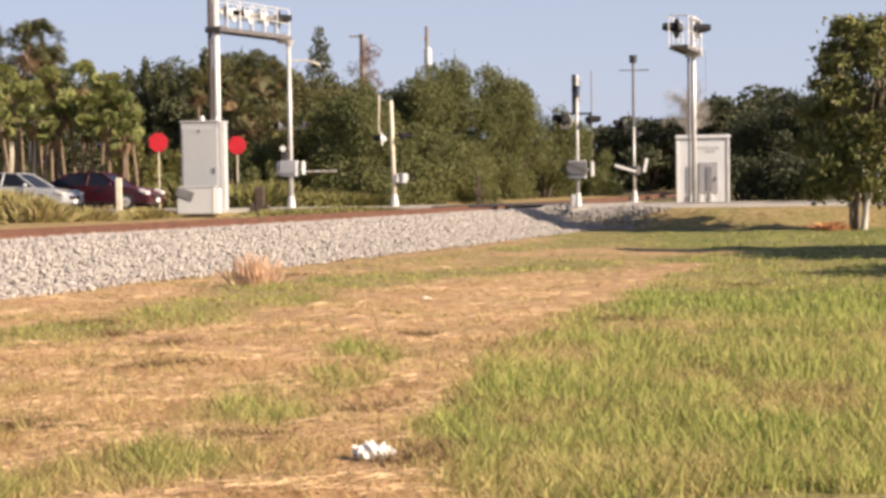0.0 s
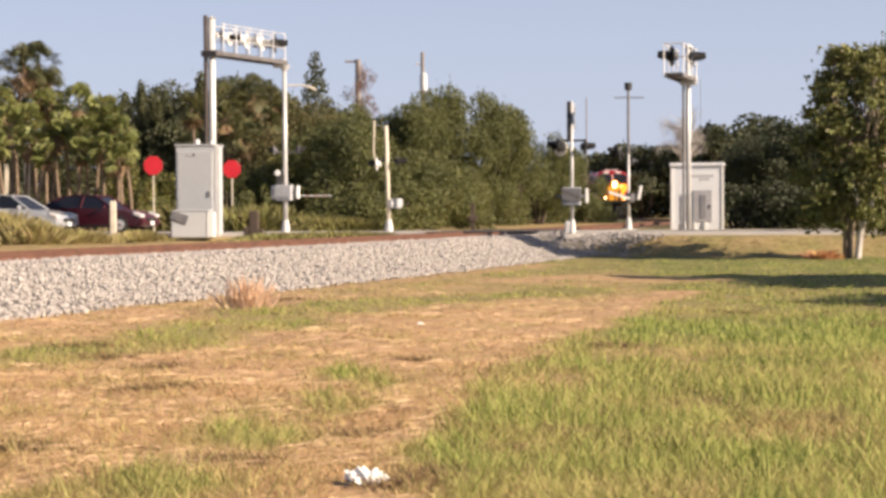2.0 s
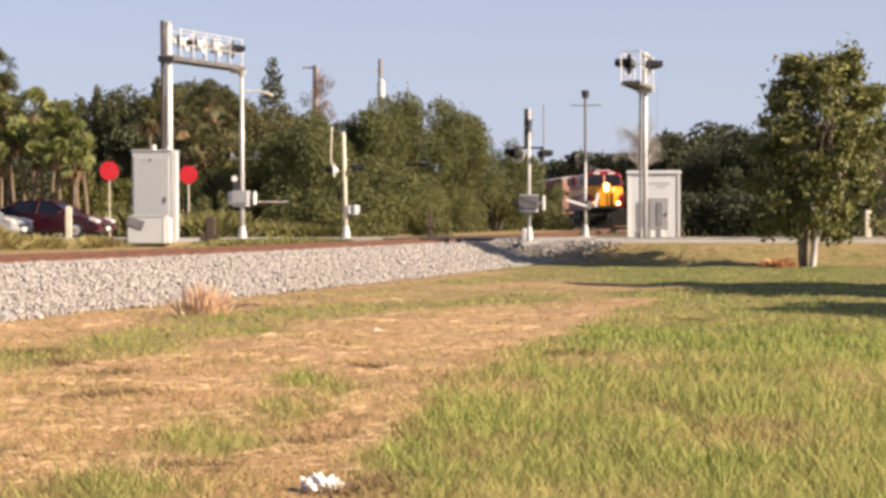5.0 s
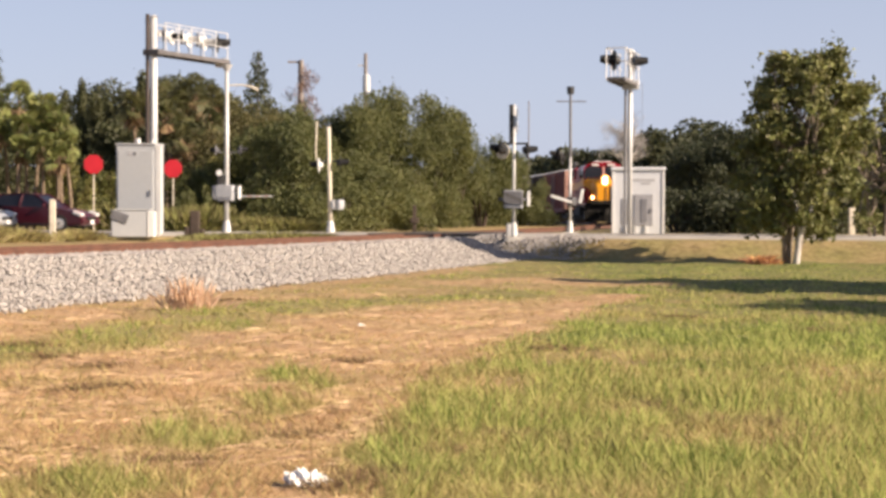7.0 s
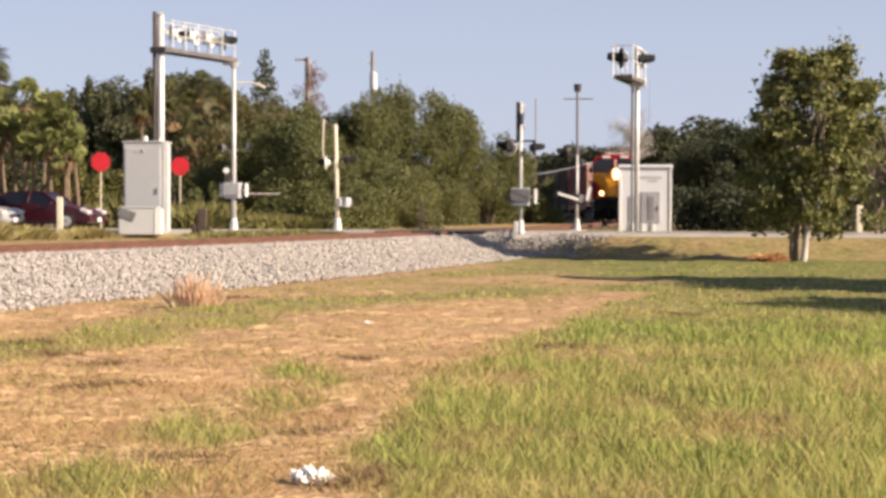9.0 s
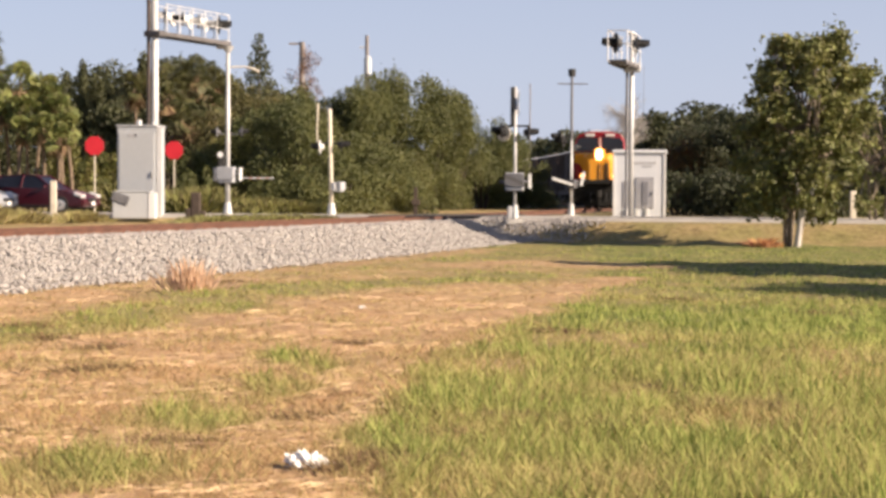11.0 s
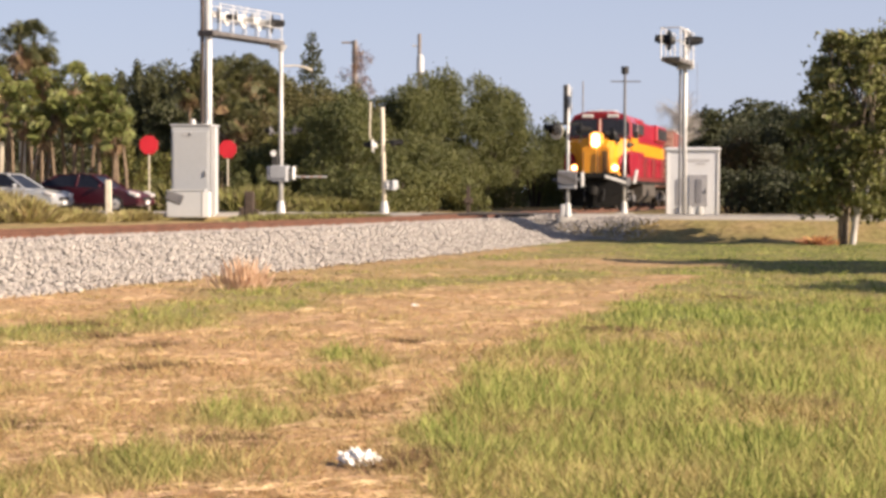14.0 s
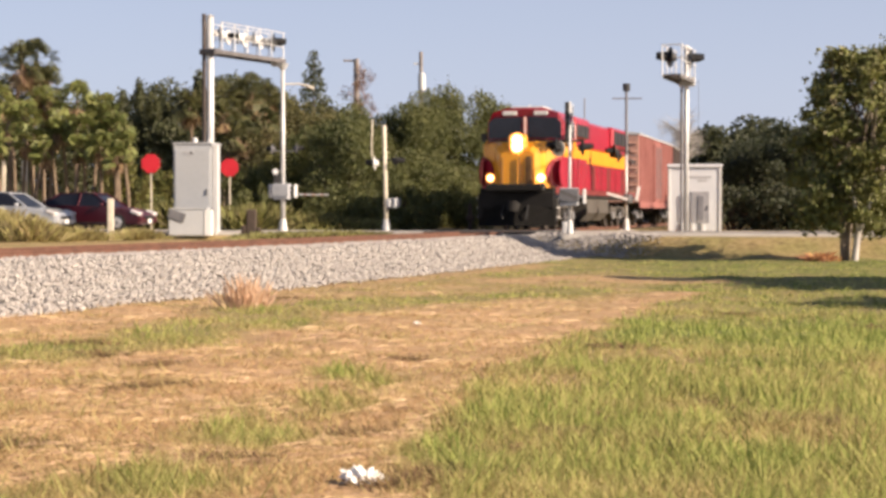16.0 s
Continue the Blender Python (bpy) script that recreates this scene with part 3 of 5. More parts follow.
def make_plants():
    # the tree on the verge, and the one beyond the view that shades the grass
    x, y, _ = px(1500, 0, 53.5)
    verge = broadleaf("tree", (x, y, -0.02), 6.9, 2.3, "small broad-leaved tree with several pale stems on the verge", 11, leaf=0.18, per=2500, clumps=210, low=0.10, stems=9, shell=0.05, lean=(0.5, 0.2), foot=0.028, thick=0.72, flare=1.15, shape=lambda f: float(np.interp(f, (0, 0.2, 0.55, 0.85, 1), (0.68, 0.92, 1.05, 0.9, 0.5))))
    part("pale_stem", limb_bm([[((0.14, -0.32, -0.1), 0.11), ((0.20, -0.40, 0.8), 0.095), ((0.42, -0.5, 1.5), 0.07), ((0.95, -0.6, 2.5), 0.04)], [((0.22, -0.42, 0.9), 0.06), ((0.05, -0.6, 1.9), 0.04), ((-0.2, -0.7, 2.7), 0.02)]]), BARE, verge, "pale grey sunlit stem", smooth=True)
    x, y, _ = px(1660, 0, 61)
    broadleaf("tree", (x, y, 0.4), 6.0, 2.3, "leafy green tree further along the verge", 17, leaf=0.2, per=800, clumps=70, low=0.12, stems=4, shell=0.15)
    broadleaf("tree", (19.9, 32.6, -0.02), 8.7, 3.4, "broad-leaved tree on the verge, casting a long shadow", 12, leaf=0.30, per=1100, clumps=260, low=0.2, stems=4, shell=0.2, shape=lambda f: float(np.interp(f, (0, 0.35, 0.7, 1), (1.0, 1.0, 0.55, 0.12))))
    # two more beyond the view, added so their shade darkens the right lawn
    broadleaf("tree", (22.6, 28.6, -0.02), 8.6, 3.8, "unseen broad-leaved tree added to shade the lawn", 13, leaf=0.28, per=900, clumps=190, low=0.25, stems=3, shell=0.05)
    broadleaf("tree", (22.2, 21.6, -0.02), 8.6, 4.0, "unseen spreading tree added to shade the near lawn", 14, leaf=0.28, per=700, clumps=190, low=0.25, stems=4, shell=0.1)
    for i, (a, b, d, w) in enumerate(((232, 285, 79, 1.6), (275, 300, 80, 1.7), (320, 308, 80, 1.7), (430, 300, 82, 1.8), (480, 285, 83, 2.0), (530, 275, 84, 2.0), (575, 285, 83, 1.8), (455, 330, 79, 1.4), (550, 335, 79, 1.5))):
        x, y, z = px(a, b, d)
        bush((x, y, 0.6), w, w, z - 0.6, 260 + i, LEAF_YELLOW if i % 2 == 0 else LEAF_BUSH, 0.15, 800, "yellow-green shrub behind the road", "bush", 20)
    # shrubs along the far side of the line
    spots = ((640, 192, 86, 3.4), (700, 188, 92, 3.6), (752, 174, 96, 3.6), (812, 160, 100, 3.6), (856, 165, 103, 3.4), (900, 196, 108, 3.4), (950, 226, 114, 3.2),
             (1000, 268, 124, 3.2), (1020, 288, 128, 2.6), (600, 215, 80, 3.0), (560, 230, 84, 3.0), (760, 290, 84, 3.0), (880, 292, 112, 3.0), (925, 300, 120, 3.0), (690, 300, 78, 2.6), (640, 330, 75, 2.2))
    for i, (a, b, d, w) in enumerate(spots):
        x, y, z = px(a, b, d)
        x = min(x, float(track_x(d)) - w - 1.6)
        bush((x, y, 0.6), w, w, z - 0.6, 40 + i)
    # dark woods behind
    for i, (a, b, d, w) in enumerate(((215, 175, 120, 5), (270, 160, 125, 5), (330, 150, 118, 5), (395, 140, 112, 5), (450, 150, 110, 5), (560, 190, 118, 5), (300, 220, 100, 4),
                                      (140, 190, 110, 5), (60, 170, 108, 5), (10, 160, 110, 5), (-60, 140, 110, 6), (-140, 150, 110, 6))):
        x, y, z = px(a, b, d)
        bush((x, y, 0.6), w, w * 0.8, z - 0.6, 80 + i, LEAF_DARK, 0.25, 300, "dark green broad-leaved wood behind the road", "wood_tree", 30)
    for i, (a, b, d, w) in enumerate(((455, 190, 98, 3.4), (500, 165, 100, 3.4), (540, 178, 97, 3.2), (590, 200, 95, 3.2), (625, 195, 92, 3.0), (480, 240, 88, 2.8), (530, 245, 87, 2.8), (585, 262, 85, 2.6))):
        x, y, z = px(a, b, d)
        bush((x, y, 0.6), w, w, z - 0.6, 320 + i, LEAF_OLIVE, 0.16, 750, "olive-brown sunlit thicket behind the crossing masts", "bush", 30)
    # feathery dark tops over the wood
    for i, (a, b, d, w) in enumerate(((222, 160, 112, 0.7), (246, 147, 113, 0.8), (272, 165, 112, 0.7), (290, 160, 114, 0.6), (348, 125, 106, 0.8), (1334, 240, 120, 0.7), (1352, 228, 121, 0.7))):
        x, y, z = px(a, b, d)
        bush((x, y, 0.6), w, w, z - 0.6, 350 + i, LEAF_DARK if a < 1000 else LEAF_MID, 0.22, 900, "narrow dark feathery tree above the wood", "wood_tree", 22)
    for i in range(9):
        x, y, z = px(1300 + i * 42, 338 + 10 * math.sin(i * 2.3), 80 + 2 * math.sin(i * 1.7))
        bush((x, y, 0.6), 2.6, 2.2, z - 0.6, 200 + i, LEAF_MID, 0.2, 320, "low dark shrub beyond the relay hut", "bush", 24)
    for i, (a, b, d) in enumerate(((1352, 250, 118), (1395, 222, 121), (1430, 226, 116), (1480, 215, 119), (1540, 222, 117), (1600, 210, 118), (1384, 240, 132), (1440, 230, 136), (1400, 240, 150), (1480, 236, 154), (1550, 220, 138))):
        x, y, z = px(a, b, d)
        bush((x, y, 0.6), 4.3, 4.0, z - 0.6, 230 + i, LEAF_MID, 0.24, 340, "dark green wood tree beside the curve", "wood_tree", 32)
    for i, (a, b, d) in enumerate(((1312, 264, 126), (1316, 262, 138), (1320, 258, 150), (1326, 256, 162), (1336, 250, 174))):
        x, y, z = px(a, b, d)
        bush((x, y, 0.6), 2.8, 3.4, z - 0.6, 250 + i, LEAF_MID, 0.24, 340, "dark green wood tree on the outside of the curve", "wood_tree", 32)
    # trees added out of view to throw shade over track and ground
    for i, (x, y) in enumerate(((26.5, 79.0), (27.5, 85.5), (29.0, 92.0))):
        bush((x, y, 0.6), 3.6, 3.6, 10.4, 290 + i, LEAF_MID, 0.3, 260, "tall unseen tree added to shade the railway", "wood_tree", 34)
    for i in range(16):
        a = 1030 + i * 52
        d = 205 + 12 * math.sin(i * 2.1)
        x, y, z = px(a, 240 + 14 * math.sin(i * 1.9) + (34 if a < 1200 else -14), d)
        bush((x, y, 0.6), 8, 6, z - 0.6, 110 + i, LEAF_MID, 0.6, 80, "distant dark green tree behind the railway", "far_tree", 34)
    palms = ((15, 88, 84, 1.35), (58, 84, 86, 1.4), (-30, 92, 86, 1.4), (78, 132, 85, 1.15), (28, 140, 85, 1.2), (-5, 150, 82, 1.1), (102, 160, 84, 1.05), (135, 152, 82, 1.15), (165, 168, 80, 1.0), (190, 185, 79, 1.0),
             (212, 205, 78, 0.95), (230, 232, 77, 0.85), (60, 182, 80, 1.0), (20, 188, 79, 1.0), (120, 198, 79, 0.95), (152, 208, 78, 0.95), (88, 210, 78, 0.9), (40, 222, 78, 0.9), (180, 236, 77, 0.85), (5, 230, 77, 0.9),
             (205, 252, 76.5, 0.8), (130, 238, 77, 0.8), (60, 245, 77, 0.8), (395, 150, 92, 1.3), (432, 140, 93, 1.35), (470, 152, 95, 1.2), (410, 180, 90, 1.15), (452, 188, 91, 1.15), (435, 218, 89, 1.1), (400, 218, 88, 1.1), (345, 165, 90, 1.1))
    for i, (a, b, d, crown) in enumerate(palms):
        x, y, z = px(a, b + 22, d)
        # high and right-hand palms take the leaf colour with shade in it
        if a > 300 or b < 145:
            fan_palm((x, y, 0.6), z - 0.6, 150 + i, crown, "cabbage palm in shade-darkened leaf with a skirt of dead leaves", LEAF_PALM_SHADE, 14)
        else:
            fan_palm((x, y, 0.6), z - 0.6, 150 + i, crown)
    # a conifer, a bare tree and tall fronds over the woods
    x, y, z = px(556, 95, 113)
    con = thing("conifer", pose(x, y, 0.6), "tall narrow dark conifer above the wood", "tree")
    part("trunk", rod((0, 0, -0.1), (0, 0, z - 1.0), 0.16, 0.03), BARK, con)
    rng = np.random.default_rng(5)
    tiers = [(0.12 * math.cos(k * 2.4), 0.12 * math.sin(k * 2.4), (z - 0.8) * (0.45 + 0.55 * k / 15), 1.8 - 0.095 * k, 1.8 - 0.095 * k, 0.42) for k in range(16)]
    leaf_mesh("crown", clump_points(tiers, 400, rng, 0.3), None, 0.22, LEAF_DARK, rng, con)
    x, y, z = px(1206, 208, 190)
    bare = thing("bare_tree", pose(x, y, 0.6), "leafless pale grey tree behind the woods", "tree")
    paths = [[((0, 0, -0.1), 0.22), ((0.1, 0, (z - 0.6) * 0.5), 0.15), ((0, 0, z - 1.2), 0.05)]]
    for k in range(44):
        a, h = rng.uniform(0, 6.28), rng.uniform(0.5, 0.86) * (z - 0.8)
        r = rng.uniform(0.5, 2.3)
        tip = (r * math.cos(a), r * math.sin(a), min(h + rng.uniform(1.0, 3.2), z))
        paths.append([((0, 0, h), 0.05), ((tip[0] * 0.5, tip[1] * 0.5, h * 0.45 + tip[2] * 0.55), 0.03), (tip, 0.01)])
        for q in range(9):
            t2 = (tip[0] + rng.normal(0, 0.6), tip[1] + rng.normal(0, 0.6), tip[2] + rng.uniform(-0.5, 0.6))
            paths.append([((tip[0] * 0.6, tip[1] * 0.6, h * 0.36 + tip[2] * 0.64), 0.02), (t2, 0.012)])
    part("branchwork", limb_bm(paths), BARE, bare)
    fuzz = [(rng.normal(0, 1.1), rng.normal(0, 1.1), (z - 0.8) * rng.uniform(0.66, 0.95), 0.8, 0.8, 0.7) for k in range(26)]
    leaf_mesh("twigwork", clump_points(fuzz, 130, rng, 0.1), None, 0.5, BARE, rng, bare, "", 0.05)
    # weeds before the cars, the dry tuft on the bank
    for i, (a, d, w, hgt) in enumerate(((12, 58, 1.1, 1.25), (45, 57, 0.9, 1.0), (-25, 58, 1.1, 1.3), (80, 58.5, 0.8, 0.75), (115, 59, 0.8, 0.6), (150, 59.5, 0.8, 0.5), (240, 62, 0.9, 0.5), (430, 72, 1.6, 1.3), (470, 74, 1.6, 1.4),
                                        (560, 73, 1.6, 0.9), (610, 73, 1.6, 0.8), (520, 75, 1.6, 0.9), (340, 76, 1.6, 1.7), (290, 76, 1.6, 1.4))):
        weed("weed_clump", px(a, 0, d)[:2], w, hgt, REED if d < 70 else VERGE, "tall yellow-green roadside weeds beside the road", 400 + i, 1500, None, 0.16, 0.45)
    for i, a in enumerate((480, 520, 560, 600, 640, 680, 720, 755)):
        weed("weed_clump", px(a, 0, 60.3)[:2], 1.3, 0.42, VERGE, "low green growth beside the road", 450 + i, 1100, None, 0.16, 0.4)
    weed("dry_weed", (px(436, 0, 27.0)[0], 27.0), 0.42, 0.60, DRY_WEED, "dry reddish-tan weed at the foot of the ballast", 430, 300, 0.02, 0.13, 0.13)
    weed("dead_leaf_heap", (px(1452, 0, 52.8)[0], 52.8), 0.44, 0.34, LEAF_ORANGE, "heap of orange-brown dead leaves at the tree's foot", 431, 260, 0.0, 0.5, 1.6)


def weed(name, at, width, height, mat, label, seed, count, z=None, spread=0.22, fine=1.0):
    rng = np.random.default_rng(seed)
    zz = float(ground_z(np.array(at[0]), np.array(at[1]))) if z is None else z
    base = rng.normal(0, 0.42, (count, 2)) * width
    lean = rng.normal(0, spread, (count, 2)) * height + base * 0.25
    h = height * rng.uniform(0.35, 1.0, count) * np.exp(-(base ** 2).sum(1) / (1.6 * width ** 2))
    w = rng.uniform(0.008, 0.02, count) * fine
    a = rng.uniform(0, 3.14, count)
    dx, dy = np.cos(a) * w, np.sin(a) * w
    z0 = np.zeros(count)
    v = np.stack([np.stack([base[:, 0] - dx, base[:, 1] - dy, z0 - 0.03], -1), np.stack([base[:, 0] + dx, base[:, 1] + dy, z0 - 0.03], -1),
                  np.stack([base[:, 0] + lean[:, 0] * 0.5 + dx, base[:, 1] + lean[:, 1] * 0.5 + dy, h * 0.7], -1), np.stack([base[:, 0] + lean[:, 0], base[:, 1] + lean[:, 1], h], -1)], 1)
    ob = mesh_of(name, v.reshape(-1, 3).tolist(), np.arange(4 * count).reshape(-1, 4).tolist(), mat)
    ob.matrix_basis = pose(at[0], at[1], zz)
    return tagged(ob, label, "weeds", kind="stuff")


def make_grass():
    """Blades over the near verge, thinner with distance, and dead tufts."""
    rng = np.random.default_rng(9)
    k, per = 22000, 9
    y = 1 / (1 / 8.2 - rng.random(k) ** 0.85 * (1 / 8.2 - 1 / 52.0))
    x = rng.uniform(-0.30, 0.30, k) * y
    tall = rng.gamma(3.0, 0.33, k)
    tint = rng.normal(0, 0.17, k)
    ok = (side_of(x, y) > 4.25) & (y < road_y(x) - 4.6) & ~((x < 6.6) & (y > road_y(x) - 6.6)) & (np.hypot(x + 0.44, (y - 9.3) * 0.5) > 0.20)
    x, y, tall, tint = x[ok], y[ok], tall[ok], tint[ok]
    spread = np.repeat(0.035 + 0.0035 * y, per)
    x, y, tall, tint = (np.repeat(q, per) for q in (x, y, tall, tint))
    n = len(x)
    x, y = x + rng.normal(0, 1, n) * spread, y + rng.normal(0, 1, n) * spread
    d = np.clip(dryness(x, y) + tint + rng.normal(0, 0.10, n), 0, 1)
    h = (0.022 + 0.074 * (1 - d)) * np.clip(tall, 0.35, 2.2) * rng.uniform(0.6, 1.35, n) * np.interp(y, (14, 28, 45), (1.0, 0.6, 0.4))
    w = 0.0040 + 0.00032 * y * rng.uniform(0.7, 1.3, n)
    a = rng.uniform(0, 3.14, n)
    lean = rng.normal(0, 1, (n, 2)) * (0.35 * h + 0.055 * d)[:, None] * (1.4, 0.7)
    z = ground_z(x, y)
    dx, dy = np.cos(a) * w, np.sin(a) * w * 0.5
    v = np.stack([np.stack([x - dx, y - dy, z - 0.01], -1), np.stack([x + dx, y + dy, z - 0.01], -1), np.stack([x + lean[:, 0], y + lean[:, 1], z + h], -1)], 1)
    ob = mesh_of("grass", v.reshape(-1, 3).tolist(), np.arange(3 * n).reshape(-1, 3).tolist(), BLADE)
    at = ob.data.attributes.new("dry", "FLOAT", "POINT")
    at.data.foreach_set("value", np.repeat(d, 3).astype(np.float32))
    tagged(ob, "short rough grass, green blades among dry straw", "grass", kind="stuff")
    # pale straw lying flat in the tan strips
    k = 9000
    y = 1 / (1 / 8.4 - rng.random(k) * (1 / 8.4 - 1 / 34.0))
    x = rng.uniform(-0.29, 0.29, k) * y
    ok = (dryness(x, y) > 0.7) & (side_of(x, y) > 4.6) & (np.sin(0.8 * x + 2.6 * y) + np.sin(2.3 * y - 1.7 * x) > -0.2)
    x, y = x[ok], y[ok]
    n = len(x)
    a, ln = rng.normal(0.1, 0.5, n), rng.uniform(0.05, 0.17, n) * np.interp(y, (9, 30), (0.7, 1.2))
    dx, dy, w = np.cos(a) * ln, np.sin(a) * ln, 0.0016 + 0.00012 * y
    z = ground_z(x, y) + rng.uniform(0.02, 0.05, n)
    v = np.stack([np.stack([x - dx, y - dy, z - 0.01], -1), np.stack([x, y, z + w], -1), np.stack([x + dx, y + dy, z - 0.008], -1), np.stack([x, y - w, z - w], -1)], 1)
    ob = mesh_of("straw", v.reshape(-1, 3).tolist(), np.arange(4 * n).reshape(-1, 4).tolist(), STRAW)
    tagged(ob, "pale dry straw lying on the mown verge", "straw", kind="stuff")
    # thatch lying in dark patches
    spots = [(rng.uniform(-0.26, 0.26), 1 / rng.uniform(1 / 30, 1 / 9.0)) for _ in range(16)]
    spots += [((x0 - 784) / 3100, 1.5 * 3100 / (y0 - 375)) for x0, y0 in ((395, 825), (760, 860), (810, 855), (940, 845), (870, 795), (1275, 715), (615, 770), (1080, 740), (1010, 770), (50, 800), (700, 870))]
    vs = []
    for bx, by in spots:
        k = 230
        px_, py_ = bx * by + rng.normal(0, 0.008 * by + 0.06, k), by + rng.normal(0, 0.10, k)
        ang, ln = rng.uniform(0, 6.28, k), rng.uniform(0.03, 0.09, k)
        zz = ground_z(px_, py_)
        ww = 0.006
        vs.append(np.stack([np.stack([px_, py_, zz], -1), np.stack([px_ + ww, py_ + ww, zz + 0.012], -1),
                            np.stack([px_ + np.cos(ang) * ln, py_ + np.sin(ang) * ln, zz + rng.uniform(0.02, 0.09, k)], -1)], 1))
    v = np.concatenate(vs).reshape(-1, 3)
    ob = mesh_of("dead_thatch", v.tolist(), np.arange(len(v)).reshape(-1, 3).tolist(), THATCH)
    tagged(ob, "dark brown dead grass clippings lying on the verge", "dead grass", kind="stuff")


# ---------------------------------------------------------------- crossing equipment
def flasher(parent, at, yaw, back=None, size=1.0, cover=None):
    """A round crossing lamp: dark disc, hood and lens, facing along yaw."""
    m = Matrix.Translation(at) @ Matrix.Rotation(radians(yaw), 4, "Z")
    disc = part("lamp_disc", rod((-0.03, 0, 0), (0.0, 0, 0), 0.27, sides=20), back or BLACK, parent, "round lamp background disc")
    hood = bmesh.new()
    a = []
    for x, r, drop in ((0.0, 0.155, 0.4), (0.34, 0.135, 0.95)):
        a.append([hood.verts.new((x * (1 - 0.35 * (k in (0, 12))), r * math.sin(-2.2 + 4.4 * k / 12), r * math.cos(-2.2 + 4.4 * k / 12))) for k in range(13)])
    for k in range(12):
        hood.faces.new((a[0][k], a[0][k + 1], a[1][k + 1], a[1][k]))
    bmesh.ops.solidify(hood, geom=hood.faces[:], thickness=0.012)
    h = part("hood", hood, cover or BLACK, disc)
    ln = part("lens", rod((0.0, 0, 0), (0.03, 0, 0), 0.105, sides=16), LENS, disc, "unlit dark red lens")
    case = part("lamp_case", rod((-0.17, 0, 0), (-0.03, 0, 0), 0.10, 0.15, 14), back or BLACK, disc)
    disc.matrix_basis = m @ Matrix.Scale(size, 4)
    return disc


def gate_machine(parent, z, yaw, arm=0.0, lid=None, size=1.0, weights=(-1, 1), paint=None):
    """The motor case on a gate mast, its counterweights and the stub of the arm."""
    m = pose(0, 0, z, 0, 0, yaw)
    case = part("gate_machine", box((0.62, 0.48, 0.62), (0, -0.1, 0), 0.03), paint or MACHINE, parent, "grey gate motor case")
    part("case_lid", box((0.66, 0.05, 0.46), (0, -0.36, 0.05), 0.012), lid or paint or MACHINE, case)
    part("shaft", rod((-0.52, -0.05, 0), (0.52, -0.05, 0), 0.05), DARKGREY, case)
    for s in weights:
        part("counterweight", box((0.10, 0.24, 0.52), (s * 0.50, 0.02, 0.02), 0.02), WHITE, case, "white counterweight plate")
    if arm:
        bm = bmesh.new()
        box((arm, 0.035, 0.05), (0.50 + arm / 2, 0.0, -0.12), 0.006, None, bm)
        part("gate_arm", bm, WHITE, case, "white gate arm")
        for k in range(3):
            part("arm_stripe", box((arm * 0.09, 0.04, 0.055), (0.50 + arm * (0.3 + 0.25 * k), 0.0, -0.12)), FADED_RED, case, "faded red stripe")
    case.matrix_basis = m @ Matrix.Scale(size, 4)
    return case


def mast_base(parent, r, shade=None):
    part("mast_foot", rod((0, 0, -0.05), (0, 0, 0.55), r * 2.0, r * 1.15, 12), ALU, parent, "flared cast mast foot")
    part("footing", box((0.7, 0.7, 0.16), (0, 0, -0.03), 0.02), CONCRETE, parent, "concrete footing")


def crossbuck(parent, z, yaw):
    for tilt in (42, -42):
        b = part("crossbuck_blade", box((1.20, 0.015, 0.20), bevel=0.004), WHITE, parent, "white crossbuck blade")
        b.matrix_basis = pose(0, 0, z, 0, 0, yaw) @ pose(0, -0.09, 0, 0, tilt, 0)


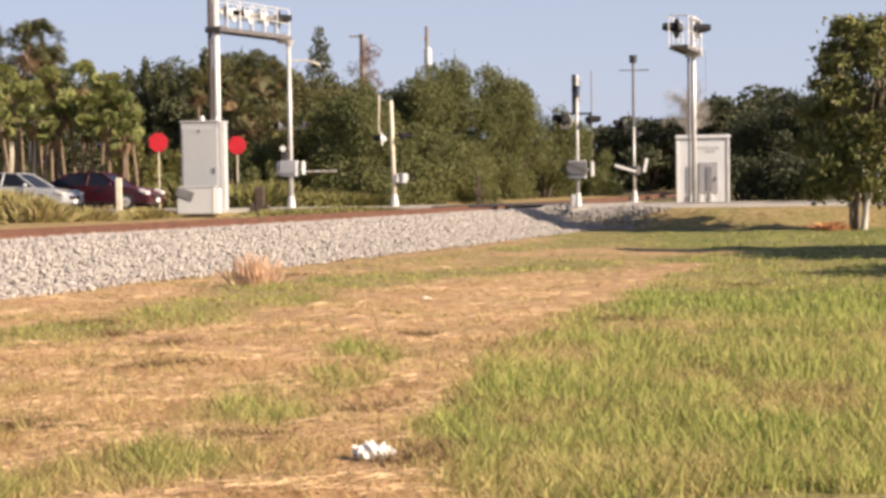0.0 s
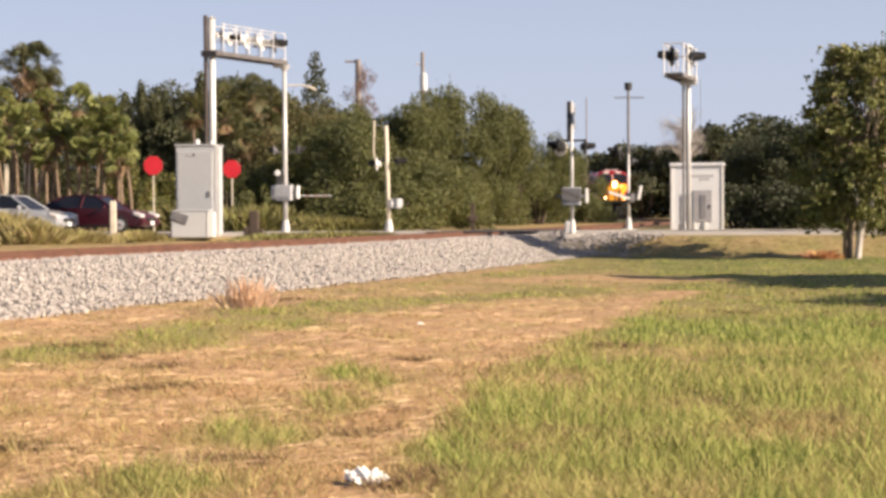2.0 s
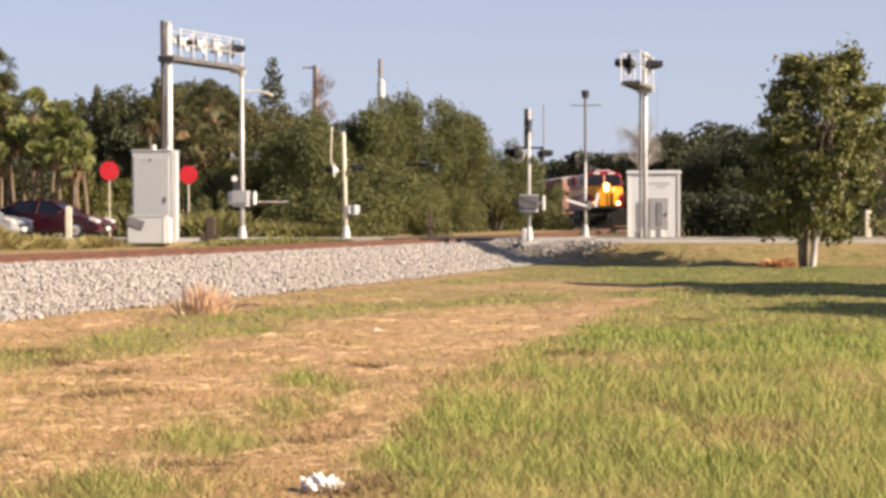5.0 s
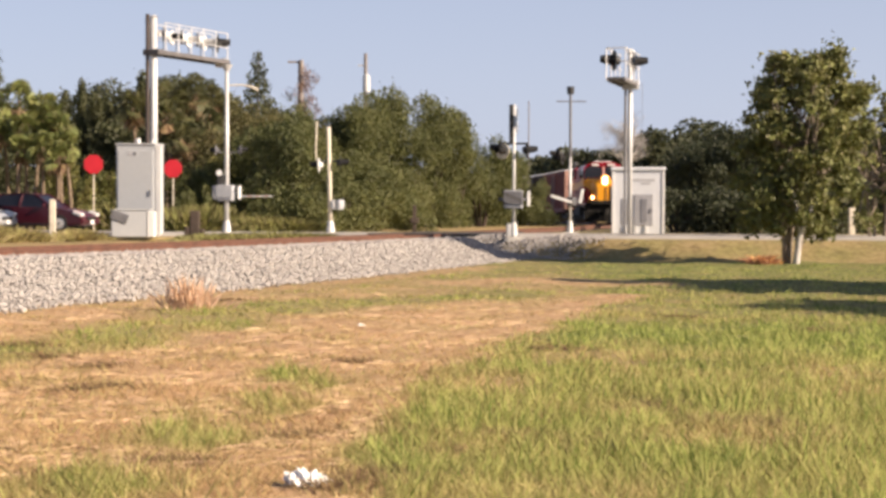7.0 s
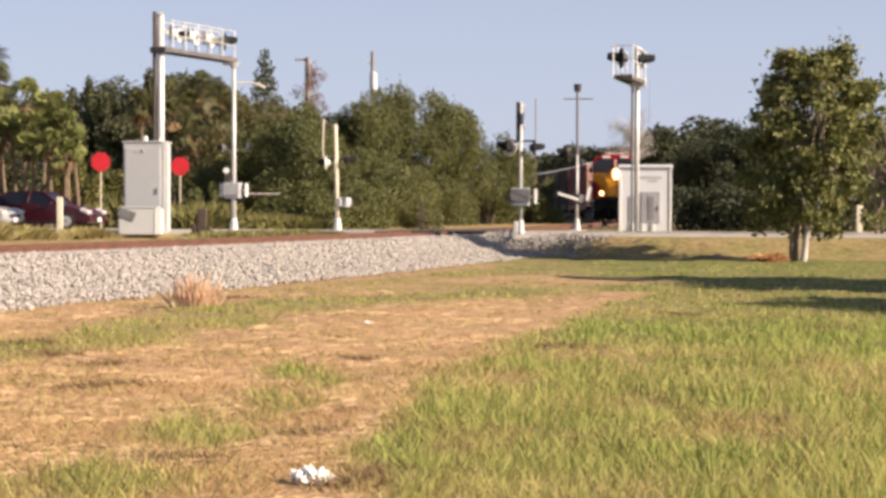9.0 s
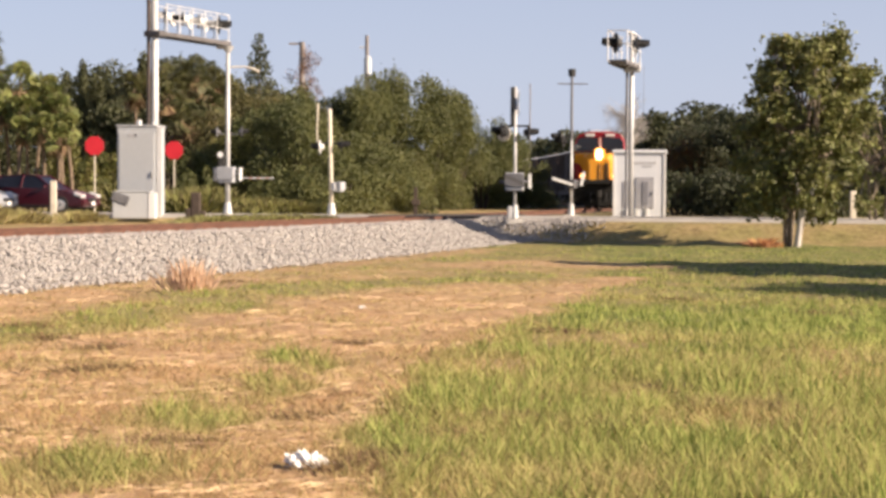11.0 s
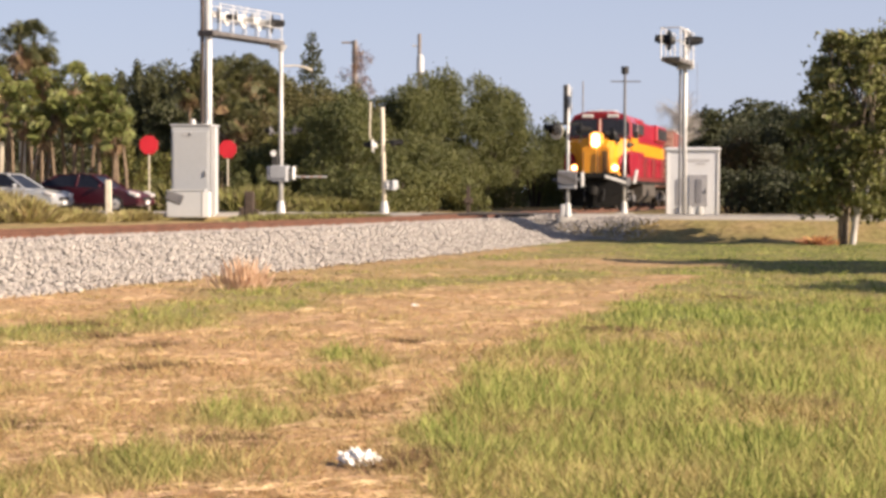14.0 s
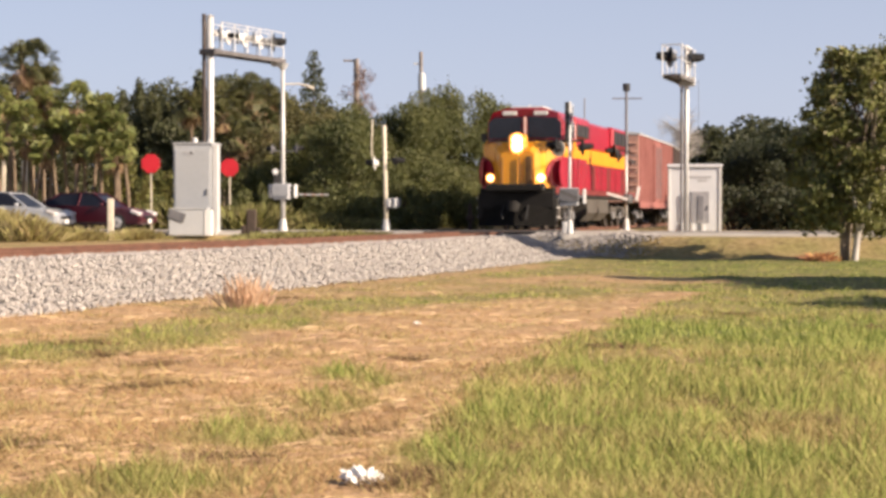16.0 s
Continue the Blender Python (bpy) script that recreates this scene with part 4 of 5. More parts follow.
def make_equipment():
    # long-armed mast beside the cabinet
    x, y, z0 = px(373, 410, 65.0)
    z0 = 0.66
    m = thing("cantilever_signal", pose(x, y, z0), "tall galvanised mast with a railed walkway carrying crossing lamps", "crossing signal", "crossing signals")
    top = px(373, 31, 65)[2] - z0
    part("mast", rod((0, 0, 0), (0, 0, top), 0.145, 0.125, 16), ALU, m, smooth=True)
    part("mast_cap", rod((0, 0, top), (0, 0, top + 0.08), 0.17, 0.05, 16), ALU, m)
    part("footing", box((0.9, 0.9, 0.2), (0, 0, -0.02), 0.02), CONCRETE, m)
    part("conduit", rod((-0.22, -0.05, 0.1), (-0.22, -0.05, top + 0.1), 0.075), RUSTY_PIPE, m, "brown conduit pipe up the mast")
    for k in range(5):
        part("conduit_clamp", box((0.42, 0.1, 0.06), (-0.1, 0, 1.5 + k * 1.6), 0.01), DARKGREY, m)
    zb = px(373, 93, 65)[2] - z0
    arm = Vector((2.05, 4.1, 0))
    d = arm.normalized()
    n = Vector((d.y, -d.x, 0))
    yaw = math.degrees(math.atan2(d.y, d.x))
    L = arm.length
    turn = Matrix.Rotation(radians(yaw), 4, "Z")
    for s in (-1, 1):
        part("arm_beam", box((L + 0.3, 0.10, 0.16), arm / 2 + n * 0.32 * s + Vector((0, 0, zb)), 0.01, turn), BEAM, m)
    part("walkway_grating", box((L, 0.6, 0.05), arm / 2 + Vector((0, 0, zb + 0.06)), 0.0, turn), DARKGREY, m, "dark walkway grating")
    part("mast_bracket", box((0.42, 0.70, 0.22), (0, 0, zb), 0.02, turn), BEAM, m)
    for s in (-1, 1):
        for zz in (0.55, 1.10):
            part("handrail", rod(d * 0.2 + n * 0.34 * s + Vector((0, 0, zb + zz)), arm + n * 0.34 * s + Vector((0, 0, zb + zz)), 0.02, sides=6), ALU, m)
        for k in range(6):
            p = arm * (0.06 + 0.188 * k) + n * 0.34 * s
            part("rail_post", rod(p + Vector((0, 0, zb)), p + Vector((0, 0, zb + 1.12)), 0.024, sides=6), ALU, m)
    part("lamp_crossbar", rod(d * 0.3 + Vector((0, 0, zb + 0.66)), arm + Vector((0, 0, zb + 0.66)), 0.05, sides=8), WHITE, m)
    for k, (f, yw, bk) in enumerate(((0.14, 200, ALU), (0.27, 345, WHITE), (0.40, 200, WHITE), (0.52, 345, WHITE), (0.64, 200, ALU), (0.76, 345, WHITE), (0.97, 10, BLACK), (0.93, 190, BLACK))):
        flasher(m, arm * f + Vector((0, 0, zb + (0.66 if k % 2 else 0.72))), yw, bk, 1.35 if k == 6 else 1.05, BLACK if k in (1, 4, 6, 7) else WHITE)
    part("arm_end_box", box((0.3, 0.5, 0.34), arm * 1.03 + Vector((0, 0, zb - 0.02)), 0.04, turn), ALU, m)

    # big cabinet and the small box before it
    x0, x1 = px(312, 0, 64)[0], px(382, 0, 64)[0]
    w, h = x1 - x0, px(0, 259, 64)[2] - 0.66
    c = thing("signal_cabinet", pose((x0 + x1) / 2, 64.3, 0.66, 0, 0, -7), "tall light-grey aluminium signal cabinet with a white edge", "cabinet")
    part("body", box((w, 1.2, h), (0, 0, h / 2 + 0.06), 0.025), GREY, c)
    part("door", box((w * 0.9, 0.03, h * 0.88), (0, -0.615, h / 2 + 0.05), 0.01), GREY, c)
    part("roof_cap", box((w + 0.08, 1.28, 0.06), (0, 0, h + 0.09), 0.015), GREY, c)
    part("corner_flange", box((0.20, 0.05, h), (w / 2 + 0.11, -0.58, h / 2 + 0.04), 0.01), WHITE, c, "bright white side flange")
    part("door_handle", box((0.04, 0.06, 0.22), (w * 0.38, -0.65, h * 0.48), 0.01), DARKGREY, c, "dark door handle")
    part("maker_plate", box((0.30, 0.012, 0.13), (-w * 0.08, -0.636, h * 0.92), 0.0), PLATE, c, "small grey plate with unreadable marks")
    part("plate_mark", box((0.10, 0.008, 0.09), (-w * 0.02, -0.646, h * 0.92), 0.0), DARKGREY, c)
    part("slab", box((w + 0.4, 1.6, 0.12), (0, 0, 0.0), 0.02), CONCRETE, c, "concrete slab")
    part("roof_vent", rod((-w * 0.05, 0, h + 0.1), (-w * 0.05, 0, h + 0.32), 0.11, 0.08, 10), ALU, c)
    part("roof_vent", rod((w * 0.32, 0, h + 0.1), (w * 0.32, 0, h + 0.25), 0.07, 0.07, 10), ALU, c)
    x, y, _ = px(334, 0, 62.6)
    b = thing("junction_box", pose(x, y, 0.64), "small grey metal junction box before the cabinet", "utility box")
    part("body", box((1.35, 0.6, 0.95), (0, 0, 0.47), 0.03), GREY, b)
    part("sloped_lid", outline([(-0.71, 0.95), (0.71, 0.95), (0.71, 1.0), (-0.4, 1.02)], 0.66, "y"), GREY, b)
    part("side_panel", box((0.24, 0.62, 0.9), (0.72, -0.01, 0.46), 0.01), WHITE, b, "white end panel")
    part("dark_cover", box((0.62, 0.05, 0.34), (-0.38, -0.32, 0.72), 0.02, Matrix.Rotation(0.35, 4, "Y")), DARKGREY, b, "dark slanted cover plate")

    # tall gate mast under the arm
    x, y, _ = px(501, 0, 68.3)
    g = thing("gate_mast", pose(x, y, 0.66), "tall slim galvanised gate mast with a street lamp bracket", "crossing gate", "crossing gates")
    top = px(0, 122, 68.3)[2] - 0.66
    part("mast", rod((0, 0, 0), (0, 0, top), 0.095, 0.075, 12), ALU, g, smooth=True)
    part("mast_head", rod((0, 0, top - 0.05), (0, 0, top + 0.18), 0.11, 0.24, 10), ALU, g)
    mast_base(g, 0.10)
    br = px(556, 0, 68.3)[0] - x
    part("lamp_bracket", limb_bm([[((0, 0, top - 0.62), 0.03), ((br * 0.5, 0, top - 0.60), 0.03), ((br * 0.8, 0, top - 0.68), 0.05), ((br, 0, top - 0.80), 0.05)]]), POST_PALE, g, "pale curved lamp bracket")
    part("crossarm", rod((-0.5, 0, 3.20), (0.6, 0, 3.20), 0.03), DARKGREY, g)
    flasher(g, (-0.42, 0, 3.28), 175, DARKGREY, 0.7)
    flasher(g, (0.55, 0, 3.30), 10, DARKGREY, 0.75)
    part("bell", rod((-0.28, -0.12, 2.4), (-0.28, 0.1, 2.4), 0.12, 0.10, 12), WHITE, g, "white round bell")
    part("bell_bracket", box((0.24, 0.3, 0.62), (-0.24, 0.05, 2.02), 0.02), BLACK, g)
    gate_machine(g, 1.62, -12, 1.35)
    # leaning gate mast nearer the rails
    x, y, _ = px(684, 0, 69)
    g2 = thing("gate_mast", pose(x, y, 0.66, 0, -1.2, 0), "slim white crossing mast with paired lamps beside the rails", "crossing gate", "crossing gates")
    top = px(0, 222, 69)[2] - 0.66
    part("mast", rod((0, 0, 0), (0, 0, top), 0.085, 0.075, 12), POST_PALE, g2, smooth=True)
    mast_base(g2, 0.10)
    part("crossarm", rod((-0.5, 0, top - 1.36), (0.5, 0, top - 1.36), 0.04), BLACK, g2)
    flasher(g2, (-0.42, -0.05, top - 1.5), 175, WHITE)
    flasher(g2, (0.45, 0.0, top - 1.42), 5, BLACK)
    gm = gate_machine(g2, 1.18, 62, 0, size=0.62)
    gm.matrix_basis = Matrix.Translation((0.26, 0, 0)) @ gm.matrix_basis
    part("raised_gate_arm", limb_bm([[((-0.50, 0.05, top - 1.38), 0.03), ((-0.52, 0.08, top - 0.9), 0.03), ((-0.46, 0.1, top + 0.22), 0.035)]]), POST_PALE, g2, "thin pale strip raised over the lamp")
    # mast before the rails with the crossbuck seen edge on
    x, y, _ = px(1008, 0, 60.0)
    g3 = thing("gate_mast", pose(x, y, 0.66), "silver crossing mast with dark hooded lamps and a crossbuck", "crossing gate", "crossing gates")
    top = px(0, 181, 60.0)[2] - 0.66
    part("mast", rod((0, 0, 0), (0, 0, top), 0.055, 0.05, 12), ALU, g3, smooth=True)
    mast_base(g3, 0.08)
    crossbuck(g3, top - 0.55, 90)
    part("sign_bracket", box((0.13, 0.16, 1.30), (-0.10, -0.02, top - 0.66), 0.01), BLACK, g3, "dark sign bracket")
    part("crossarm", box((1.0, 0.07, 0.07), (0, 0, top - 1.34), 0.01), BLACK, g3)
    flasher(g3, (-0.40, 0.0, top - 1.60), 235, POST_PALE)
    flasher(g3, (-0.46, 0.1, top - 1.50), 172, BLACK, 1.0)
    flasher(g3, (0.46, 0.0, top - 1.56), 5, BLACK, 1.0)
    zg = px(0, 349, 60.0)[2] - 0.66
    gate_machine(g3, zg, -8, 0, lid=DARKGREY, weights=(1,))
    part("lid_stripe", box((0.64, 0.02, 0.12), (-0.07, -0.50, zg + 0.07), 0.0, Matrix.Rotation(radians(-8), 4, "Z") @ Matrix.Rotation(0.42, 4, "Y")), BEAM, g3, "paler slanting band on the case")
    part("ground_box", box((0.16, 0.2, 0.5), (-0.17, 0, 0.25), 0.03), ALU, g3)
    # farther mast with a thin crossarm at its head
    x, y, _ = px(1108, 0, 76)
    g4 = thing("gate_mast", pose(x, y, 0.66), "tall dark-topped crossing mast with a thin crossarm", "crossing gate", "crossing gates")
    top = px(0, 158, 76)[2] - 0.66
    zm = px(0, 262, 76)[2] - 0.66
    part("mast", rod((0, 0, 0), (0, 0, zm), 0.062, 0.055, 12), ALU, g4, smooth=True)
    part("upper_mast", rod((0, 0, zm - 0.3), (0, 0, top), 0.066, 0.055, 10), DARKGREY, g4, "dark upper mast")
    part("finial", rod((0, 0, top - 0.1), (0, 0, top + 0.22), 0.15, 0.17, 12), BLACK, g4)
    part("head_crossarm", rod((-0.62, 0, top - 0.42), (0.68, 0, top - 0.42), 0.028, sides=6), DARKGREY, g4)
    mast_base(g4, 0.085)
    part("crossarm", box((0.9, 0.07, 0.07), (-0.25, 0, zm - 0.15), 0.01), BLACK, g4)
    flasher(g4, (-0.55, 0, zm - 0.15), 195, BLACK)
    flasher(g4, (-0.35, 0.1, zm - 0.35), 160, BLACK)
    flasher(g4, (0.20, 0.1, zm - 0.62), 20, DARKGREY, 0.6)
    gate_machine(g4, 1.40, 60, 0, size=0.6, weights=(), paint=DARKGREY)
    part("gate_arm_stub", box((0.95, 0.05, 0.12), (-0.42, -0.3, 1.50), 0.01, Matrix.Rotation(0.30, 4, "Y")), WHITE, g4, "white arm stub")
    part("counterweight", box((0.14, 0.1, 0.62), (0.46, -0.2, 1.62), 0.02, Matrix.Rotation(0.2, 4, "Y")), WHITE, g4, "white counterweight plate")
    # second long-armed mast by the hut, its arm seen end on
    x, y, _ = px(1214, 0, 67.5)
    m2 = thing("cantilever_signal", pose(x, y, 0.64), "tall silver mast with a railed lamp basket beside the relay hut", "crossing signal", "crossing signals")
    top = px(0, 88, 67.5)[2] - 0.64
    part("mast", rod((0, 0, 0), (0, 0, top), 0.100, 0.088, 16), ALU, m2, smooth=True)
    part("mast_cap", rod((0, 0, top), (0, 0, top + 0.14), 0.22, 0.06, 14), WHITE, m2)
    part("footing", box((0.8, 0.8, 0.2), (0, 0, -0.03), 0.02), CONCRETE, m2)
    zb = px(0, 146, 67.5)[2] - 0.64
    a2 = Vector((-0.95, -3.0, 0))
    d2 = a2.normalized()
    n2 = Vector((d2.y, -d2.x, 0))
    t2 = Matrix.Rotation(math.atan2(d2.y, d2.x), 4, "Z")
    for s in (-1, 1):
        part("arm_beam", box((a2.length, 0.10, 0.16), a2 / 2 + n2 * 0.30 * s + Vector((0, 0, zb)), 0.01, t2), BEAM, m2)
        for zz in (0.6, 1.15):
            part("handrail", rod(n2 * 0.36 * s + Vector((0, 0, zb + zz)), a2 + n2 * 0.36 * s + Vector((0, 0, zb + zz)), 0.025, sides=6), ALU, m2)
        for k in range(4):
            p = a2 * (0.1 + 0.3 * k) + n2 * 0.36 * s
            part("rail_post", rod(p + Vector((0, 0, zb)), p + Vector((0, 0, zb + 1.17)), 0.025, sides=6), ALU, m2)
    part("walkway_grating", box((a2.length, 0.6, 0.06), a2 / 2 + Vector((0, 0, zb + 0.05)), 0.0, t2), BEAM, m2, "grey walkway grating")
    part("end_rail", rod(a2 + n2 * -0.36 + Vector((0, 0, zb + 1.15)), a2 + n2 * 0.36 + Vector((0, 0, zb + 1.15)), 0.025, sides=6), ALU, m2)
    part("mast_bracket", box((0.6, 0.5, 0.34), (0, -0.1, zb), 0.02), ALU, m2)
    part("lamp_crossbar", rod(a2 * 0.8 + n2 * 0.42 + Vector((0, 0, zb + 0.72)), a2 * 0.8 - n2 * 0.42 + Vector((0, 0, zb + 0.72)), 0.03, sides=6), ALU, m2)
    flasher(m2, a2 * 0.8 + Vector((-0.20, 0, zb + 0.74)), 188, BLACK, 1.4)
    flasher(m2, a2 * 0.35 + Vector((0.36, 0, zb + 0.80)), 2, BLACK, 1.4)
    part("conduit", rod((-0.19, -0.05, 0.1), (-0.19, -0.05, zb), 0.05), DARKGREY, m2, "dark conduit pipe")
    part("cable", rod((0.50, 0.2, 3.2), (0.50, 0.2, zb + 0.1), 0.008, sides=5), DARKGREY, m2, "thin cable beside the mast")
    for zz in (3.3, zb):
        part("cable_bracket", rod((0.0, 0.1, zz), (0.50, 0.2, zz), 0.008, sides=5), DARKGREY, m2)

    # relay hut
    x0, x1 = px(1183, 0, 70)[0], px(1277, 0, 70)[0]
    w, h = x1 - x0, px(0, 291, 70)[2] - 0.66
    hut = thing("relay_hut", pose((x0 + x1) / 2 + 0.12, 71.0, 0.66, 0, 0, -8), "white sheet-metal relay hut with a grey door", "hut")
    part("body", box((w - 0.08, 2.2, h - 0.12), (0, 0, h / 2 - 0.06), 0.02), HUT_WHITE, hut)
    part("roof", box((w + 0.06, 2.36, 0.14), (0, 0, h - 0.07), 0.03), HUT_WHITE, hut)
    for s in (-1, 1):
        part("corner_trim", box((0.10, 0.06, h - 0.14), (s * (w / 2 - 0.06), -1.10, h / 2 - 0.07), 0.01), WHITE, hut)
    part("door", box((0.74, 0.04, 1.25), (0.22, -1.115, 1.02), 0.01), DOOR_GREY, hut, "grey ventilated door")
    part("door_louvre", box((0.24, 0.03, 0.95), (0.24, -1.14, 1.0), 0.01), LOUVRE, hut, "darker grey louvred vent")
    part("door_handle", box((0.04, 0.06, 0.16), (0.53, -1.15, 1.0), 0.01), DARKGREY, hut)
    part("side_panel", box((0.26, 0.03, 1.05), (-0.52, -1.11, 0.95), 0.008), DOOR_GREY, hut, "grey side panel")
    for k in range(3):
        part("base_post", box((0.13, 0.05, 0.36), (-0.62 + k * 0.42 + 0.1, -1.13, 0.2), 0.01), WHITE, hut)
    part("notice_bar", box((0.95, 0.008, 0.10), (0.18, -1.108, h - 0.52), 0.0), PLATE, hut, "faint grey unreadable lettering bar")
    part("notice_bar", box((0.36, 0.008, 0.07), (0.3, -1.108, h - 0.66), 0.0), PLATE, hut, "faint grey unreadable lettering bar")

    # red signs, posts
    for a, b, d, r in ((268, 290, 74, 0.42), (407, 297, 74, 0.40)):
        x, y, z = px(a, b, d)
        s = thing("stop_sign", pose(x, y, 0.66), "red octagonal road sign on a thin steel post", "road sign", "red signs")
        z -= 0.66
        oct_ = [(r * math.cos(radians(22.5 + 45 * k)), z + r * math.sin(radians(22.5 + 45 * k))) for k in range(8)]
        part("sign_plate", outline(oct_, 0.012, "y", None, -0.05), SIGN_RED, s)
        part("sign_back", outline(oct_, 0.008, "y", None, -0.036), ALU, s)
        part("post", box((0.06, 0.04, z + r * 0.6), (0, 0, (z + r * 0.6) / 2), 0.006), POST_PALE, s)
    for a, top, d, r, mt, lb in ((196, 352, 62.5, 0.10, POST_PALE, "pale weathered wooden post beside the road"), (45, 284, 80, 0.11, POST_PALE, "white marker panel on a post behind the road"), (8, 285, 84, 0.09, POST_PALE, "pale wooden post behind the road"), (1612, 362, 66.5, 0.11, POST_PALE, "pale post beside the road behind the trees")):
        x, y, z = px(a, top, d)
        p = thing("marker_post" if a != 196 else "wooden_post", pose(x, y, 0.6), lb, "post")
        part("post", box((r * 2, r * 1.6, z - 0.6), (0, 0, (z - 0.6) / 2), 0.015), mt, p)
        if a == 45:
            part("marker_panel", box((0.26, 0.02, 0.95), (0, -0.11, z - 0.6 - 0.5), 0.004), WHITE, p, "white narrow reflector panel")
    x, y, z = px(445, 371, 61)
    p = thing("timber_bollard", pose(x, y, 0.62), "dark creosoted timber stub beside the track", "bollard")
    part("upright", box((0.34, 0.3, z - 0.62), (0, 0, (z - 0.62) / 2), 0.04), DARKWOOD, p)
    part("side_block", box((0.17, 0.3, 0.42), (-0.26, 0, 0.2), 0.03), DARKWOOD, p)
    part("side_block", box((0.15, 0.3, 0.34), (0.25, 0, 0.16), 0.03), DARKWOOD, p)

    x, y, z = px(832, 360, 72)
    p = thing("marker_post", pose(x, y, 0.62), "short grey post with a crosspiece beside the rails", "post")
    part("post", box((0.16, 0.12, z - 0.62), (0, 0, (z - 0.62) / 2), 0.015), DARKWOOD, p)
    part("crosspiece", box((0.36, 0.08, 0.24), (0, -0.08, (z - 0.62) * 0.5), 0.02), DARKWOOD, p)

    # utility poles over the trees
    x, y, z = px(631, 105, 108)
    u = thing("utility_pole", pose(x, y, 0.6), "old wooden utility pole wrapped in dry vines", "utility pole", "utility poles")
    z -= 0.6
    part("pole", rod((0, 0, -0.1), (0, 0, z), 0.21, 0.17), POST_GREY, u)
    part("crossarm", box((0.9, 0.12, 0.12), (-0.35, 0, z - 0.12), 0.01), POST_GREY, u)
    rng = np.random.default_rng(3)
    vine = [(rng.normal(0.30, 0.36), rng.normal(0, 0.3), z * (0.45 + 0.5 * k / 26), 0.42, 0.42, 0.5) for k in range(26)]
    leaf_mesh("vine", clump_points(vine, 520, rng, 0.1), None, 0.2, VINE, rng, u, "sparse reddish dry vine", 0.2)
    x, y, z = px(745, 93, 112)
    u = thing("utility_pole", pose(x, y, 0.6), "dark utility pole with a pale transformer can", "utility pole", "utility poles")
    z -= 0.6
    part("pole", rod((0, 0, -0.1), (0, 0, z), 0.15, 0.12), POST_GREY, u)
    part("transformer", rod((0.06, -0.3, z - 2.45), (0.06, -0.3, z - 1.45), 0.24, sides=14), ALU, u, "pale grey transformer can")
    part("transformer_cap", rod((0.06, -0.3, z - 1.45), (0.06, -0.3, z - 1.3), 0.2, 0.08, 12), ALU, u)
    part("insulator", box((0.34, 0.08, 0.10), (-0.3, 0, z - 0.75), 0.01), ALU, u)
    x, y, z = px(1034, 175, 150)
    u = thing("utility_pole", pose(x, y, 0.6), "thin distant grey pole over the trees", "utility pole", "utility poles")
    part("pole", rod((0, 0, -0.1), (0, 0, z - 0.6), 0.055, 0.05), POST_GREY, u)

    # litter
    for x, y, s, lb in ((-0.44, 9.47, 1.0, "crumpled white plastic bag lying on dry grass"), (px(738, 0, 23.2)[0], 23.2, 0.42, "small white plastic scrap on the grass")):
        t = thing("plastic_litter", pose(x, y, float(ground_z(np.array(x), np.array(y))) - 0.005), lb, "litter")
        bm = bmesh.new()
        bmesh.ops.create_icosphere(bm, subdivisions=4, radius=1)
        for v in bm.verts:
            k = noise.noise(v.co * 2.1) * 0.35 + noise.noise(v.co * 6.5) * 0.4
            up = 0.055 + 0.055 * max(0.0, -v.co.x) * (0.5 + noise.noise(v.co * 3.0))
            v.co = Vector((v.co.x * 0.105 * (1 + k), v.co.y * 0.09 * (1 + k), max(-0.005, v.co.z * up * (1 + 1.5 * k)) + 0.02)) * s
        part("crumpled_bag", bm, LITTER, t)
        part("torn_corner", outline([(0.06 * s, 0.0), (0.17 * s, 0.004), (0.15 * s, 0.03 * s), (0.08 * s, 0.05 * s)], 0.06 * s, "y"), LITTER, t)


